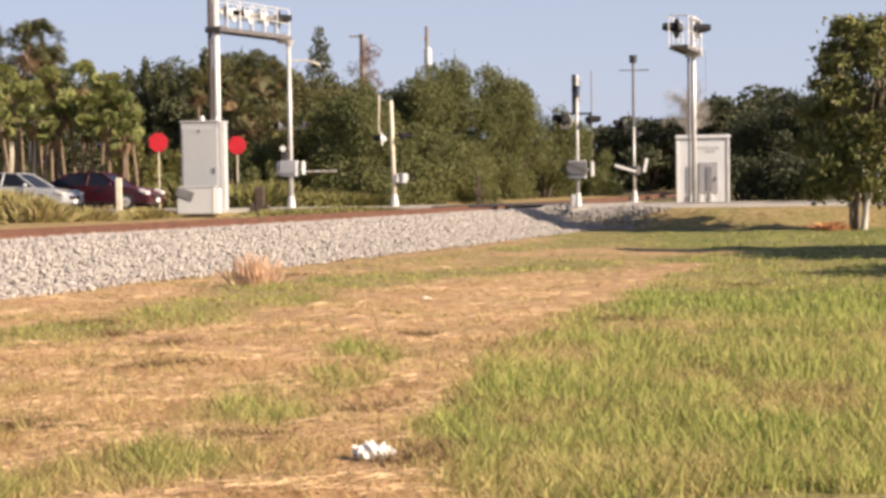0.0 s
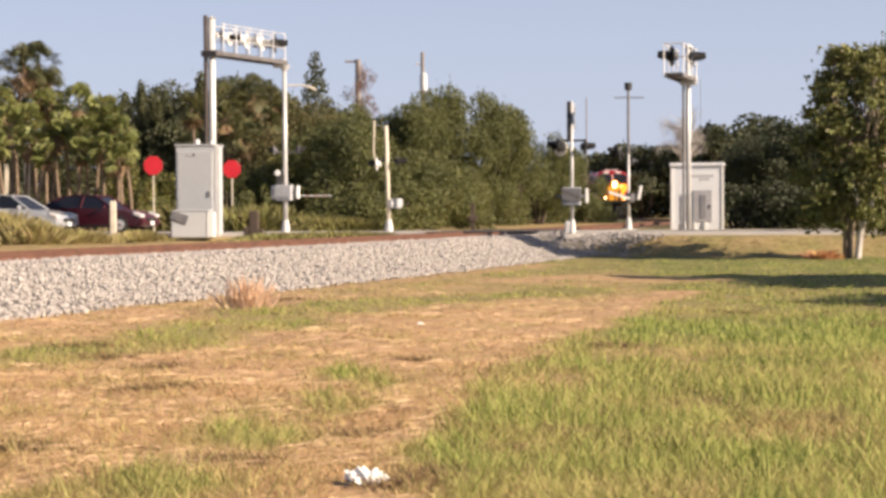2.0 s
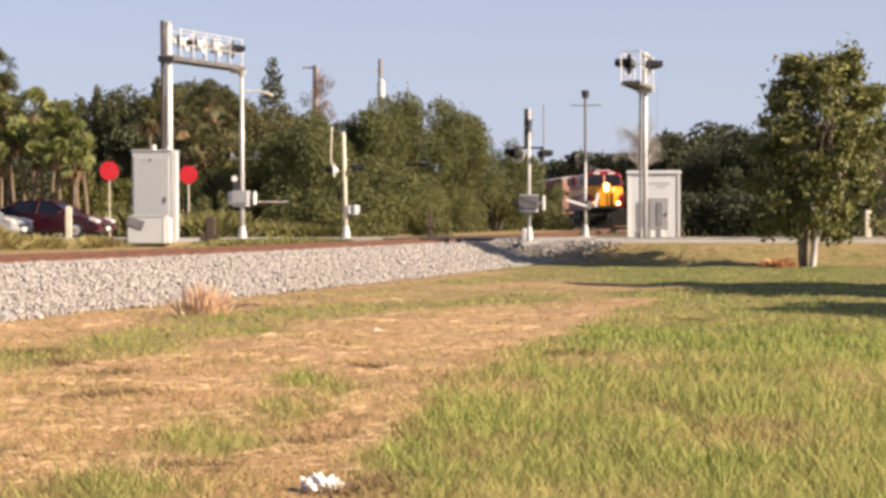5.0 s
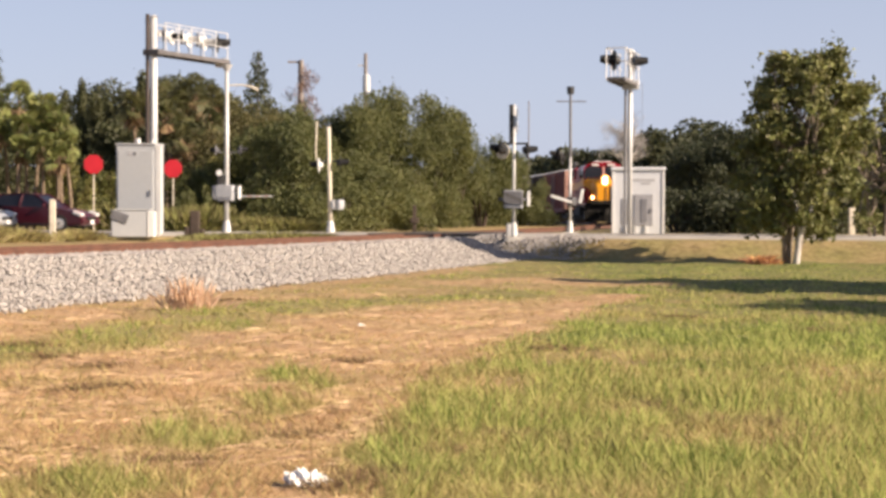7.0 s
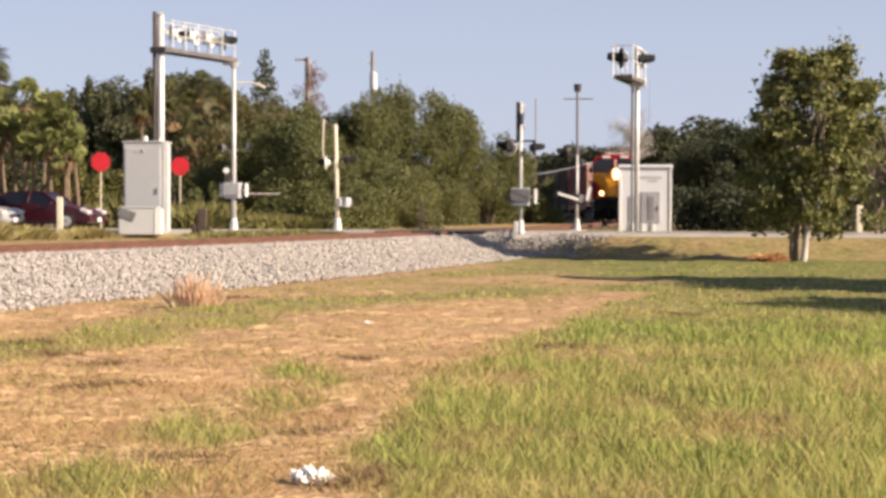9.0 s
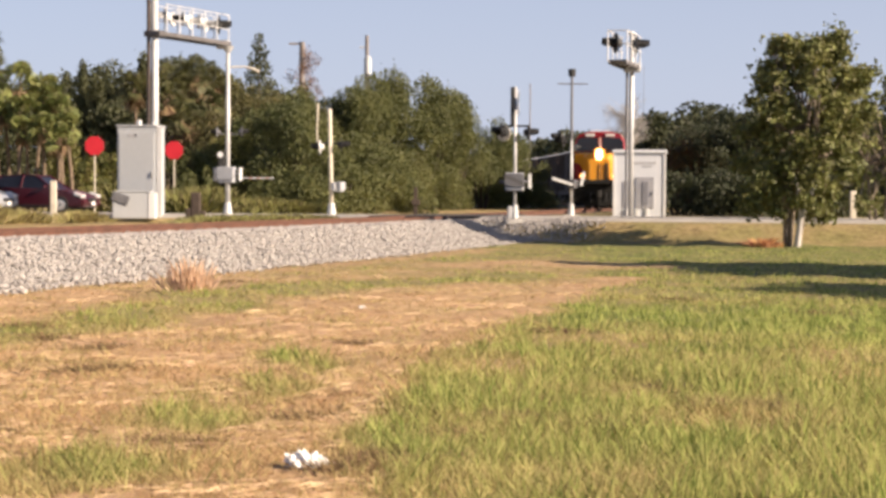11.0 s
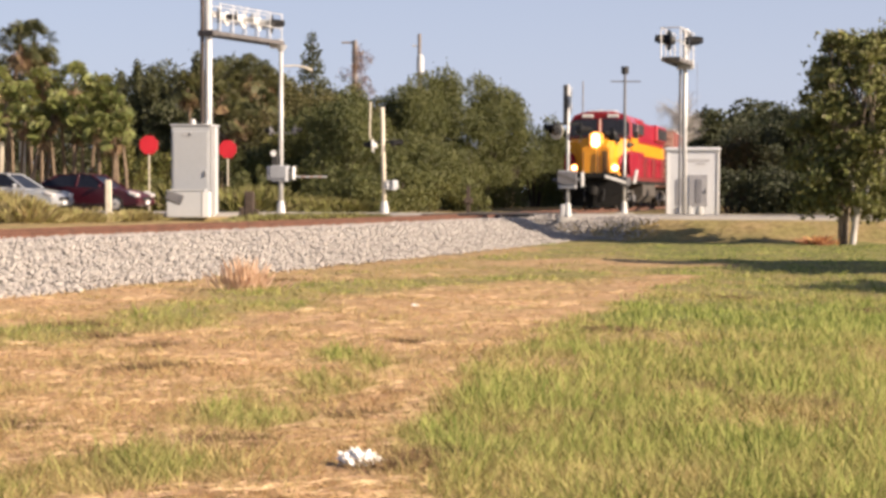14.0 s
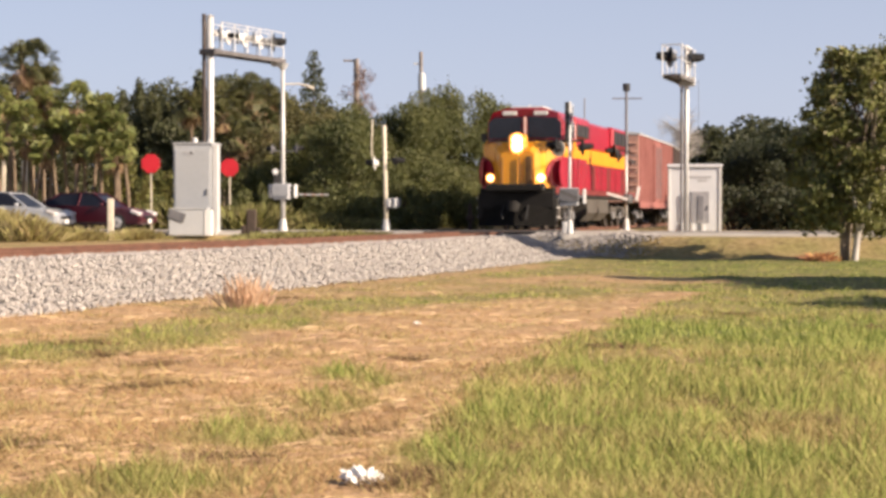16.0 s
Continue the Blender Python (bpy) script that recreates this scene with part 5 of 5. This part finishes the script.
# ---------------------------------------------------------------- cars
def sedan(name, at, yaw, paint, label):
    car = thing(name, pose(*at, 0, 0, yaw), label, "car", "waiting cars")
    low = [(-2.35, 0.42), (-2.40, 0.72), (-2.30, 0.98), (-1.75, 1.04), (-1.2, 0.99), (1.05, 0.94), (1.75, 0.84), (2.25, 0.68), (2.42, 0.50), (2.36, 0.28), (1.85, 0.22), (-1.9, 0.22)]
    bm = outline(low, 1.76, "y")
    bmesh.ops.bevel(bm, geom=bm.edges[:], offset=0.06, segments=2, affect="EDGES")
    body = part("body", bm, paint, car, smooth=False)
    bm = bmesh.new()
    base, roof = [], []
    for s in (-1, 1):
        base.append([bm.verts.new((x, s * 0.80, z)) for x, z in ((-1.80, 1.02), (-0.2, 0.97), (1.15, 0.92))])
        roof.append([bm.verts.new((x, s * 0.60, z)) for x, z in ((-1.05, 1.42), (-0.1, 1.47), (0.35, 1.43))])
    for k in range(2):
        for s in (0, 1):
            bm.faces.new((base[s][k], base[s][k + 1], roof[s][k + 1], roof[s][k]))
    bm.faces.new((base[0][0], base[1][0], roof[1][0], roof[0][0]))
    bm.faces.new((base[0][2], base[1][2], roof[1][2], roof[0][2]))
    bm.faces.new((roof[0][0], roof[0][1], roof[1][1], roof[1][0]))
    bm.faces.new((roof[0][1], roof[0][2], roof[1][2], roof[1][1]))
    bmesh.ops.recalc_face_normals(bm, faces=bm.faces)
    part("glasshouse", bm, GLASS_DARK, car, "dark tinted windows")
    part("roof", outline([(-1.12, 1.41), (-0.1, 1.465), (0.42, 1.42), (0.40, 1.45), (-0.1, 1.50), (-1.08, 1.45)], 1.26, "y"), paint, car)
    for s in (-1, 1):
        part("pillar", rod((-0.22, s * 0.805, 0.98), (-0.16, s * 0.615, 1.46), 0.035, sides=6), paint, car)
        part("pillar", rod((1.16, s * 0.80, 0.92), (0.37, s * 0.61, 1.43), 0.035, sides=6), paint, car)
        part("pillar", rod((-1.80, s * 0.80, 1.02), (-1.07, s * 0.61, 1.42), 0.05, sides=6), paint, car)
        part("mirror", box((0.12, 0.18, 0.12), (0.85, s * 0.95, 1.02), 0.03), paint, car)
        part("headlight", box((0.40, 0.34, 0.15), (2.18, s * 0.735, 0.70), 0.04, Matrix.Rotation(0.35, 4, "Y")), HEADLAMP, car, "clear headlight lens")
        part("tail_light", box((0.12, 0.30, 0.16), (-2.36, s * 0.64, 0.86), 0.03), SIGN_RED, car)
        part("door_handle", box((0.16, 0.03, 0.03), (-0.45, s * 0.89, 0.84), 0.008), paint, car)
        part("sill_trim", box((2.6, 0.03, 0.06), (0, s * 0.885, 0.30), 0.008), BLACK, car)
        for x in (-1.42, 1.45):
            wl = part("wheel", rod((x, s * 0.70, 0.33), (x, s * 0.905, 0.33), 0.33, sides=22), TYRE, car)
            part("rim", rod((x, s * 0.905, 0.33), (x, s * 0.925, 0.33), 0.215, 0.19, 16), CHROME, wl, "bright alloy rim")
            part("hub_cap", rod((x, s * 0.925, 0.33), (x, s * 0.94, 0.33), 0.05, sides=8), DARKGREY, wl)
    part("front_grille", box((0.05, 0.8, 0.14), (2.40, 0, 0.52), 0.02), BLACK, car)
    part("number_plate", box((0.02, 0.34, 0.15), (2.43, 0, 0.38), 0.0), WHITE, car, "plain pale plate")
    return car


def make_cars():
    x, y, _ = px(163, 0, 68.6)
    sedan("sedan_car", (x, y, 0.76), -13.5, CAR_RED, "dark maroon sedan waiting at the level crossing")
    x, y, _ = px(14, 0, 66.2)
    sedan("sedan_car", (x, y, 0.76), -13.5, CAR_SILVER, "silver sedan waiting on the road behind tall weeds")


# ---------------------------------------------------------------- train
def truck(parent, x, axles, gauge_r, mat, name="bogie"):
    """A truck: two side frames, springs, and wheelsets that roll."""
    bog = part(name, box((axles[-1] - axles[0] + 0.8, 0.9, 0.3), (x, 0, 0.75), 0.04), mat, parent)
    rolling = []
    for s in (-1, 1):
        a, b = x + axles[0] - 0.55, x + axles[-1] + 0.55
        part("side_frame", outline([(a, 0.62), (a + 0.3, 0.92), (b - 0.3, 0.92), (b, 0.62), (b - 0.35, 0.5), (x + 0.4, 0.36), (x - 0.4, 0.36), (a + 0.35, 0.5)], 0.16, "y", None, s * 1.05), mat, bog)
        for ax in axles:
            part("axle_box", box((0.36, 0.14, 0.34), (x + ax, s * 1.16, 0.52), 0.04), L_DARK if mat is L_DARK else DARKGREY, bog)
        for q in (-0.45, 0.45):
            part("spring", rod((x + q, s * 1.15, 0.5), (x + q, s * 1.15, 0.86), 0.10, sides=8), L_DARK, bog)
    for ax in axles:
        axle = part("wheelset", rod((0, -0.7, 0), (0, 0.7, 0), 0.09, sides=8), WHEEL, parent, "dark steel wheels on an axle")
        axle.matrix_basis = pose(x + ax, 0, gauge_r)
        for s in (-1, 1):
            w = rod((0, s * 0.69, 0), (0, s * 0.83, 0), gauge_r, sides=20)
            wheel = part("wheel", w, WHEEL, axle)
        rolling.append((axle, x + ax, gauge_r))
    return rolling


def make_locomotive():
    loco = thing("locomotive", Matrix(), "red and yellow diesel freight locomotive with lit headlights", "locomotive")
    rolling = []
    part("frame", box((20.9, 2.9, 0.34), (-0.1, 0, 1.44), 0.03), L_DARK, loco, "black underframe")
    for s in (-1, 1):
        part("frame_stripe", box((20.6, 0.03, 0.20), (-0.1, s * 1.47, 1.50), 0.0), DARKRED, loco, "dark red sill stripe")
    # front: plow, coupler, steps
    plow = bmesh.new()
    v = [plow.verts.new(p) for p in ((10.35, -1.5, 0.16), (10.95, 0, 0.16), (10.35, 1.5, 0.16), (10.3, 1.5, 0.95), (10.6, 0, 0.95), (10.3, -1.5, 0.95))]
    plow.faces.new((v[0], v[1], v[4], v[5]))
    plow.faces.new((v[1], v[2], v[3], v[4]))
    bmesh.ops.solidify(plow, geom=plow.faces[:], thickness=0.05)
    part("snow_plow", plow, L_DARK, loco, "dark steel pilot plow")
    part("pilot", box((0.25, 2.9, 0.62), (10.3, 0, 1.14), 0.03), L_DARK, loco)
    part("coupler", box((0.9, 0.3, 0.3), (10.85, 0, 0.92), 0.06), L_DARK, loco)
    part("coupler_knuckle", rod((11.2, 0, 0.72), (11.2, 0, 1.1), 0.2, sides=10), L_DARK, loco)
    part("anticlimber", box((0.55, 2.2, 0.26), (10.55, 0, 1.62), 0.03), L_DARK, loco)
    for s in (-1, 1):
        part("air_hose", limb_bm([[((10.5, s * 0.45, 0.95), 0.035), ((10.8, s * 0.5, 0.7), 0.035), ((10.85, s * 0.45, 0.42), 0.035)]]), BLACK, loco)
        part("step_well", box((0.5, 0.5, 0.95), (10.1, s * 1.28, 0.9), 0.02), L_DARK, loco)
        for k in range(3):
            part("step_edge", box((0.42, 0.04, 0.05), (10.1, s * 1.55, 0.50 + k * 0.36), 0.0), ROOF_PALE, loco, "pale step edge")
    # nose
    nose = bmesh.new()
    ring = lambda x, w, z0, z1, c: [(x, -w, z0), (x, w, z0), (x, w, z1 - c), (x, w - c, z1), (x, -w + c, z1), (x, -w, z1 - c)]
    secs = [[nose.verts.new(p) for p in ring(*q)] for q in ((8.6, 1.45, 1.62, 3.42, 0.18), (9.45, 1.22, 1.62, 3.40, 0.2), (10.10, 0.84, 1.62, 3.36, 0.2), (10.32, 0.66, 1.62, 3.02, 0.16))]
    for a, b in zip(secs, secs[1:]):
        for k in range(6):
            nose.faces.new((a[k], a[(k + 1) % 6], b[(k + 1) % 6], b[k]))
    nose.faces.new(secs[-1])
    nose.faces.new(secs[0][::-1])
    bmesh.ops.recalc_face_normals(nose, faces=nose.faces)
    nz = part("nose", nose, L_YELLOW, loco, "yellow low nose")
    part("nose_door", box((0.05, 0.72, 1.25), (10.33, -0.30, 2.32), 0.03), L_YELLOW, nz)
    for yy in (-0.58, 0.10, 0.56):
        part("nose_grab_iron", rod((10.40, yy, 1.75), (10.40, yy, 2.75), 0.028, sides=6), NOSE_DARK, nz, "dark grab iron")
    for yy, w_ in ((-0.60, 0.05), (0.08, 0.05), (0.44, 0.18)):
        part("nose_recess", box((0.02, w_, 1.1), (10.335, yy, 2.25), 0.0), NOSE_DARK, nz, "dark recess strip")
    emblem = part("nose_emblem", outline([(-0.30, 3.0), (0.30, 3.0), (0.36, 3.1), (0.30, 3.2), (-0.30, 3.2), (-0.36, 3.1)], 0.03, "x", None, 10.30), L_RED, nz, "red plain emblem plate")
    part("headlight_case", box((0.26, 0.74, 0.74), (10.20, 0, 3.28), 0.08), L_YELLOW, loco)
    for s in (-1, 1):
        hl = part("headlight", rod((10.34, 0, 3.30 + s * 0.12), (10.39, 0, 3.30 + s * 0.12), 0.19, 0.175, 18), LAMP, loco, "lit warm-white headlight")
        # ring behind the lens glows to give the lamp its halo
        part("headlight_halo", rod((10.28, 0, 3.30 + s * 0.12), (10.345, 0, 3.30 + s * 0.12), 0.27, 0.29, 20), HALO, hl, "amber glowing ring for the lamp's halo")
        size = 0.13 if s > 0 else 0.10
        dl = part("ditch_light", rod((10.60, s * 0.98, 1.98), (10.65, s * 0.98, 1.98), size, sides=16), LAMP, loco, "lit ditch light")
        part("ditch_light_halo", rod((10.56, s * 0.98, 1.98), (10.61, s * 0.98, 1.98), size + 0.05, size + 0.08, 16), HALO, dl, "amber glowing ring for the lamp's halo")
        part("ditch_light_case", rod((10.40, s * 0.98, 1.98), (10.58, s * 0.98, 1.98), 0.10, 0.17, 14), L_DARK, dl)
        part("ditch_light_bracket", box((0.2, 0.12, 0.32), (10.45, s * 0.98, 1.76), 0.02), L_DARK, dl)
        # red panels each side of the nose
        part("corner_panel", outline([(6.3, 1.62), (9.3, 1.62), (9.75, 1.8), (9.95, 2.2), (9.75, 2.62), (9.3, 2.82), (6.3, 2.82)], 0.05, "y", None, s * 1.56), L_RED, loco, "red rounded cab-side panel")
        turned = Matrix.Translation((9.62, s * 1.26, 0)) @ Matrix.Rotation(s * radians(40), 4, "Z")
        disc = [(s * (0.40 - 0.72 * math.sin(q * math.pi / 10)), 2.20 + 0.62 * math.cos(q * math.pi / 10)) for q in range(11)]
        part("front_flank", outline(disc, 0.10, "x"), L_RED, loco, "rounded red flank beside the nose").matrix_basis = turned
        part("flank_backing", box((0.08, 0.80, 1.72), (-0.05, 0, 2.46), 0.03), L_YELLOW, loco, "yellow shoulder beside the nose").matrix_basis = turned
        part("front_handrail", rod((10.45, s * 1.35, 1.62), (10.45, s * 1.35, 2.65), 0.02, sides=6), DARKRED, loco)
        part("front_handrail", rod((10.45, s * 1.35, 2.65), (9.5, s * 1.46, 2.65), 0.02, sides=6), DARKRED, loco)
    # cab
    cab = bmesh.new()
    prof = [(-1.52, 1.62), (1.52, 1.62), (1.52, 4.20), (1.28, 4.56), (0.72, 4.74), (-0.72, 4.74), (-1.28, 4.56), (-1.52, 4.20)]
    back = [cab.verts.new((6.3, y, z)) for y, z in prof]
    front = [cab.verts.new((8.95 + (0.0 if z < 3 else -0.10 * (z - 3.4)) - 0.18 * (abs(y) > 1.4), y, z)) for y, z in prof]
    for k in range(8):
        cab.faces.new((back[k], back[(k + 1) % 8], front[(k + 1) % 8], front[k]))
    cab.faces.new(front)
    cab.faces.new(back[::-1])
    bmesh.ops.recalc_face_normals(cab, faces=cab.faces)
    cb = part("cab", cab, L_RED, loco, "red crew cab")
    for s in (-1, 1):
        part("windscreen", outline([(s * 0.13, 3.58), (s * 1.44, 3.54), (s * 1.44, 4.14), (s * 1.24, 4.34), (s * 0.13, 4.38)], 0.05, "x", None, 8.93), GLASS_DARK, cb, "dark windscreen pane")
        part("windscreen_frame", box((0.05, 1.34, 0.06), (8.95, s * 0.76, 3.46), 0.0), BLACK, cb)
        part("number_board", box((0.08, 0.56, 0.17), (8.84, s * 0.62, 4.53), 0.02), BOARD, cb, "pale number board, blank")
        part("cab_side_band", box((2.6, 0.03, 0.92), (7.62, s * 1.53, 3.02), 0.0), L_YELLOW, cb, "yellow band under the side windows")
        for x in (7.0, 8.1):
            part("side_window", box((0.86, 0.04, 0.58), (x, s * 1.525, 3.92), 0.02), GLASS_DARK, cb, "dark side window")
        part("cab_front_band", outline([(s * 0.05, 3.38), (s * 1.36, 3.38), (s * 1.36, 2.7), (s * 0.05, 2.7)], 0.03, "x", None, 8.985), L_YELLOW, cb)
        part("rear_edge_trim", box((0.16, 0.05, 2.2), (6.34, s * 1.50, 3.1), 0.01), TRIM_PALE, cb, "pale rear edge of the cab")
        part("mirror", box((0.05, 0.22, 0.34), (8.6, s * 1.70, 3.6), 0.02), BLACK, cb)
        part("mirror_arm", rod((8.6, s * 1.5, 3.6), (8.6, s * 1.7, 3.6), 0.02, sides=5), BLACK, cb)
    part("cab_post", box((0.06, 0.11, 0.85), (8.95, 0, 3.95), 0.02), TRIM_PALE, cb, "pale centre post")
    part("roof_hatch", box((1.6, 1.3, 0.10), (7.6, 0, 4.77), 0.03), ROOF_PALE, cb, "pale air-conditioner on the roof")
    part("horn", rod((7.2, 0.4, 4.78), (7.7, 0.4, 4.78), 0.04, 0.10, 8), ROOF_PALE, cb)
    part("antenna", rod((6.6, -0.3, 4.6), (6.6, -0.3, 5.0), 0.03, sides=6), WHITE, cb)
    # hood
    part("hood_upper", box((16.1, 2.02, 1.20), (-1.85, 0, 3.98), 0.10), L_RED, loco, "red upper hood")
    part("hood_band", box((16.1, 2.06, 0.62), (-1.85, 0, 3.07), 0.02), L_YELLOW, loco, "yellow hood band")
    part("hood_lower", box((16.1, 2.04, 1.16), (-1.85, 0, 2.19), 0.02), L_RED, loco, "red lower hood")
    part("inverter_case", box((1.9, 2.92, 1.25), (4.2, 0, 2.22), 0.03), L_RED, loco, "red equipment case behind the cab")
    part("inverter_top", box((1.9, 2.5, 0.5), (4.2, 0, 3.1), 0.05), L_YELLOW, loco)
    # solid dark block in place of the shade between cab and case
    part("cab_rear_shade", box((0.9, 2.1, 2.6), (5.75, 0, 2.95), 0.03), DARKRED, loco, "dark block standing for the shade behind the cab")
    part("dynamic_brake_housing", box((3.2, 2.5, 0.85), (3.2, 0, 4.18), 0.08), L_RED, loco)
    part("radiator_housing", box((4.6, 2.40, 0.95), (-7.4, 0, 4.14), 0.10), L_RED, loco, "overhanging red radiator housing")
    for s in (-1, 1):
        for k in range(4):
            part("radiator_grille", box((0.96, 0.03, 0.62), (-9.1 + k * 1.12, s * 1.21, 4.12), 0.0), BLACK, loco, "dark radiator grille")
        for k in range(12):
            part("hood_door", box((0.94, 0.03, 1.05), (-9.0 + k * 1.05, s * 1.035, 2.18), 0.01), L_RED if k % 4 else DARKRED, loco)
        for k in range(3):
            part("intake_grille", box((0.9, 0.03, 0.5), (2.2 + k * 1.0, s * 1.26, 4.05), 0.0), BLACK, loco, "dark brake grille")
        part("side_handrail", rod((-10.3, s * 1.46, 2.62), (6.1, s * 1.46, 2.62), 0.016, sides=6), DARKRED, loco)
        for k in range(9):
            part("handrail_post", rod((-10.2 + k * 2.0, s * 1.46, 1.6), (-10.2 + k * 2.0, s * 1.46, 2.62), 0.016, sides=6), DARKRED, loco)
        part("air_tank", rod((-2.4, s * 1.1, 1.05), (2.4, s * 1.1, 1.05), 0.2, sides=12), DARKGREY, loco)
    tank = outline([(-1.35, 1.25), (1.35, 1.25), (1.35, 0.65), (1.0, 0.3), (-1.0, 0.3), (-1.35, 0.65)], 5.6, "x")
    part("fuel_tank", tank, TANK, loco, "dusty grey fuel tank")
    part("exhaust_stack", box((0.9, 0.5, 0.16), (0.2, 0, 4.48), 0.03), DARKGREY, loco)
    for k in range(3):
        part("radiator_fan", rod((-8.9 + k * 1.5, 0, 4.47), (-8.9 + k * 1.5, 0, 4.56), 0.6, sides=18), DARKGREY, loco)
    rolling += truck(loco, 6.9, (-1.85, 0.0, 1.85), 0.53, TANK)
    rolling += truck(loco, -7.1, (-1.85, 0.0, 1.85), 0.53, TANK)
    return loco, rolling


def make_boxcar(paint, ends, label):
    car = thing("boxcar", Matrix(), label, "boxcar", "freight cars")
    half = 8.0
    part("body", box((2 * half - 0.1, 2.86, 3.42), (0, 0, 2.86), 0.02), paint, car)
    part("roof", outline([(-1.50, 4.56), (1.50, 4.56), (1.46, 4.62), (0, 4.78), (-1.46, 4.62)], 2 * half + 0.1, "x"), ROOF_PALE, car, "pale galvanised roof")
    for k in range(15):
        x = -7.5 + k * 1.07
        part("roof_rib", outline([(-1.46, 4.62), (0, 4.785), (1.46, 4.62), (1.46, 4.66), (0, 4.83), (-1.46, 4.66)], 0.09, "x", None, x), ROOF_PALE, car)
    for s in (-1, 1):
        for k in range(15):
            x = -7.5 + k * 1.07
            if abs(x) > 1.7:
                part("side_rib", box((0.16, 0.08, 3.3), (x, s * 1.46, 2.86), 0.02), paint, car)
        part("sliding_door", box((3.0, 0.09, 3.05), (0, s * 1.47, 2.82), 0.02), paint, car)
        for x in (-1.0, 0.0, 1.0):
            part("door_bar", rod((x, s * 1.54, 1.4), (x, s * 1.54, 4.2), 0.03, sides=6), DARKGREY, car)
        part("side_sill", box((15.6, 0.08, 0.34), (0, s * 1.42, 1.05), 0.02), paint, car)
        part("end_panel", box((0.05, 2.84, 3.4), (s * half, 0, 2.86), 0.01), ends, car, "ribbed boxcar end")
        for k in range(7):
            part("end_rib", rod((s * (half + 0.03), -1.3, 1.6 + k * 0.42), (s * (half + 0.03), 1.3, 1.6 + k * 0.42), 0.06, sides=6), ends, car)
        for k in range(6):
            part("ladder_rung", rod((s * (half + 0.12), 1.0, 1.4 + k * 0.42), (s * (half + 0.12), 1.4, 1.4 + k * 0.42), 0.02, sides=5), DARKGREY, car)
        part("coupler", box((0.75, 0.26, 0.28), (s * (half + 0.35), 0, 0.92), 0.05), L_DARK, car)
    part("centre_sill", box((15.8, 0.5, 0.5), (0, 0, 0.95), 0.02), L_DARK, car)
    part("brake_wheel", rod((half + 0.15, -0.6, 3.2), (half + 0.19, -0.6, 3.2), 0.28, sides=14), DARKGREY, car)
    truck(car, 5.9, (-0.9, 0.9), 0.42, DARKGREY)
    truck(car, -5.9, (-0.9, 0.9), 0.42, DARKGREY)
    return car


LENGTHS = (22.4,) + (17.0,) * 7
# the front's distance ahead of the eye, second by second
PACE = np.polyfit((0, 1, 3, 6, 9, 12, 14, 15, 16), (196.1, 184.6, 163.1, 139.6, 119.6, 99.1, 82.9, 74.5, 66.2), 4)


def front_at(t):
    return float(np.interp(np.polyval(PACE, t), LINE_Y, LINE_S))


def train_pose(s, length):
    x1, y1 = on_track(s + length * 0.2)
    x2, y2 = on_track(s + length * 0.8)
    return pose((x1 + x2) / 2, (y1 + y2) / 2, RAIL_Z, 0, 0, math.degrees(math.atan2(y1 - y2, x1 - x2)))


def motions():
    """The train comes in round the bend and nears the road; its locomotive's wheels roll."""
    gap = 0.0
    for k, c in enumerate(TRAIN):
        walk(c, [(0.5 * i, train_pose(front_at(0.5 * i) + gap, LENGTHS[k])) for i in range(33)])
        gap += LENGTHS[k]
    for ws, x, r in ROLLING:
        walk(ws, [(i / 15, pose(x, 0, r) @ Matrix.Rotation((front_at(0) - front_at(i / 15)) / r, 4, "Y")) for i in range(241)])


make_ground()
make_road()
make_plants()
make_equipment()
make_cars()
LOCO, ROLLING = make_locomotive()
FIRST = make_boxcar(CAR_BROWN, CAR_PALE, "faded brown ribbed freight boxcar with a pale roof")
# following cars: the dark colour carries the shade on their near side
SECOND = make_boxcar(CAR_SHADED, CAR_SHADED, "brown ribbed freight boxcar, darkened for its shaded side, with a pale roof")
TRAIN = [LOCO, FIRST, SECOND] + [copy_thing(SECOND, Matrix()) for _ in range(5)]
make_grass()
make_track()
make_stones()
motions()
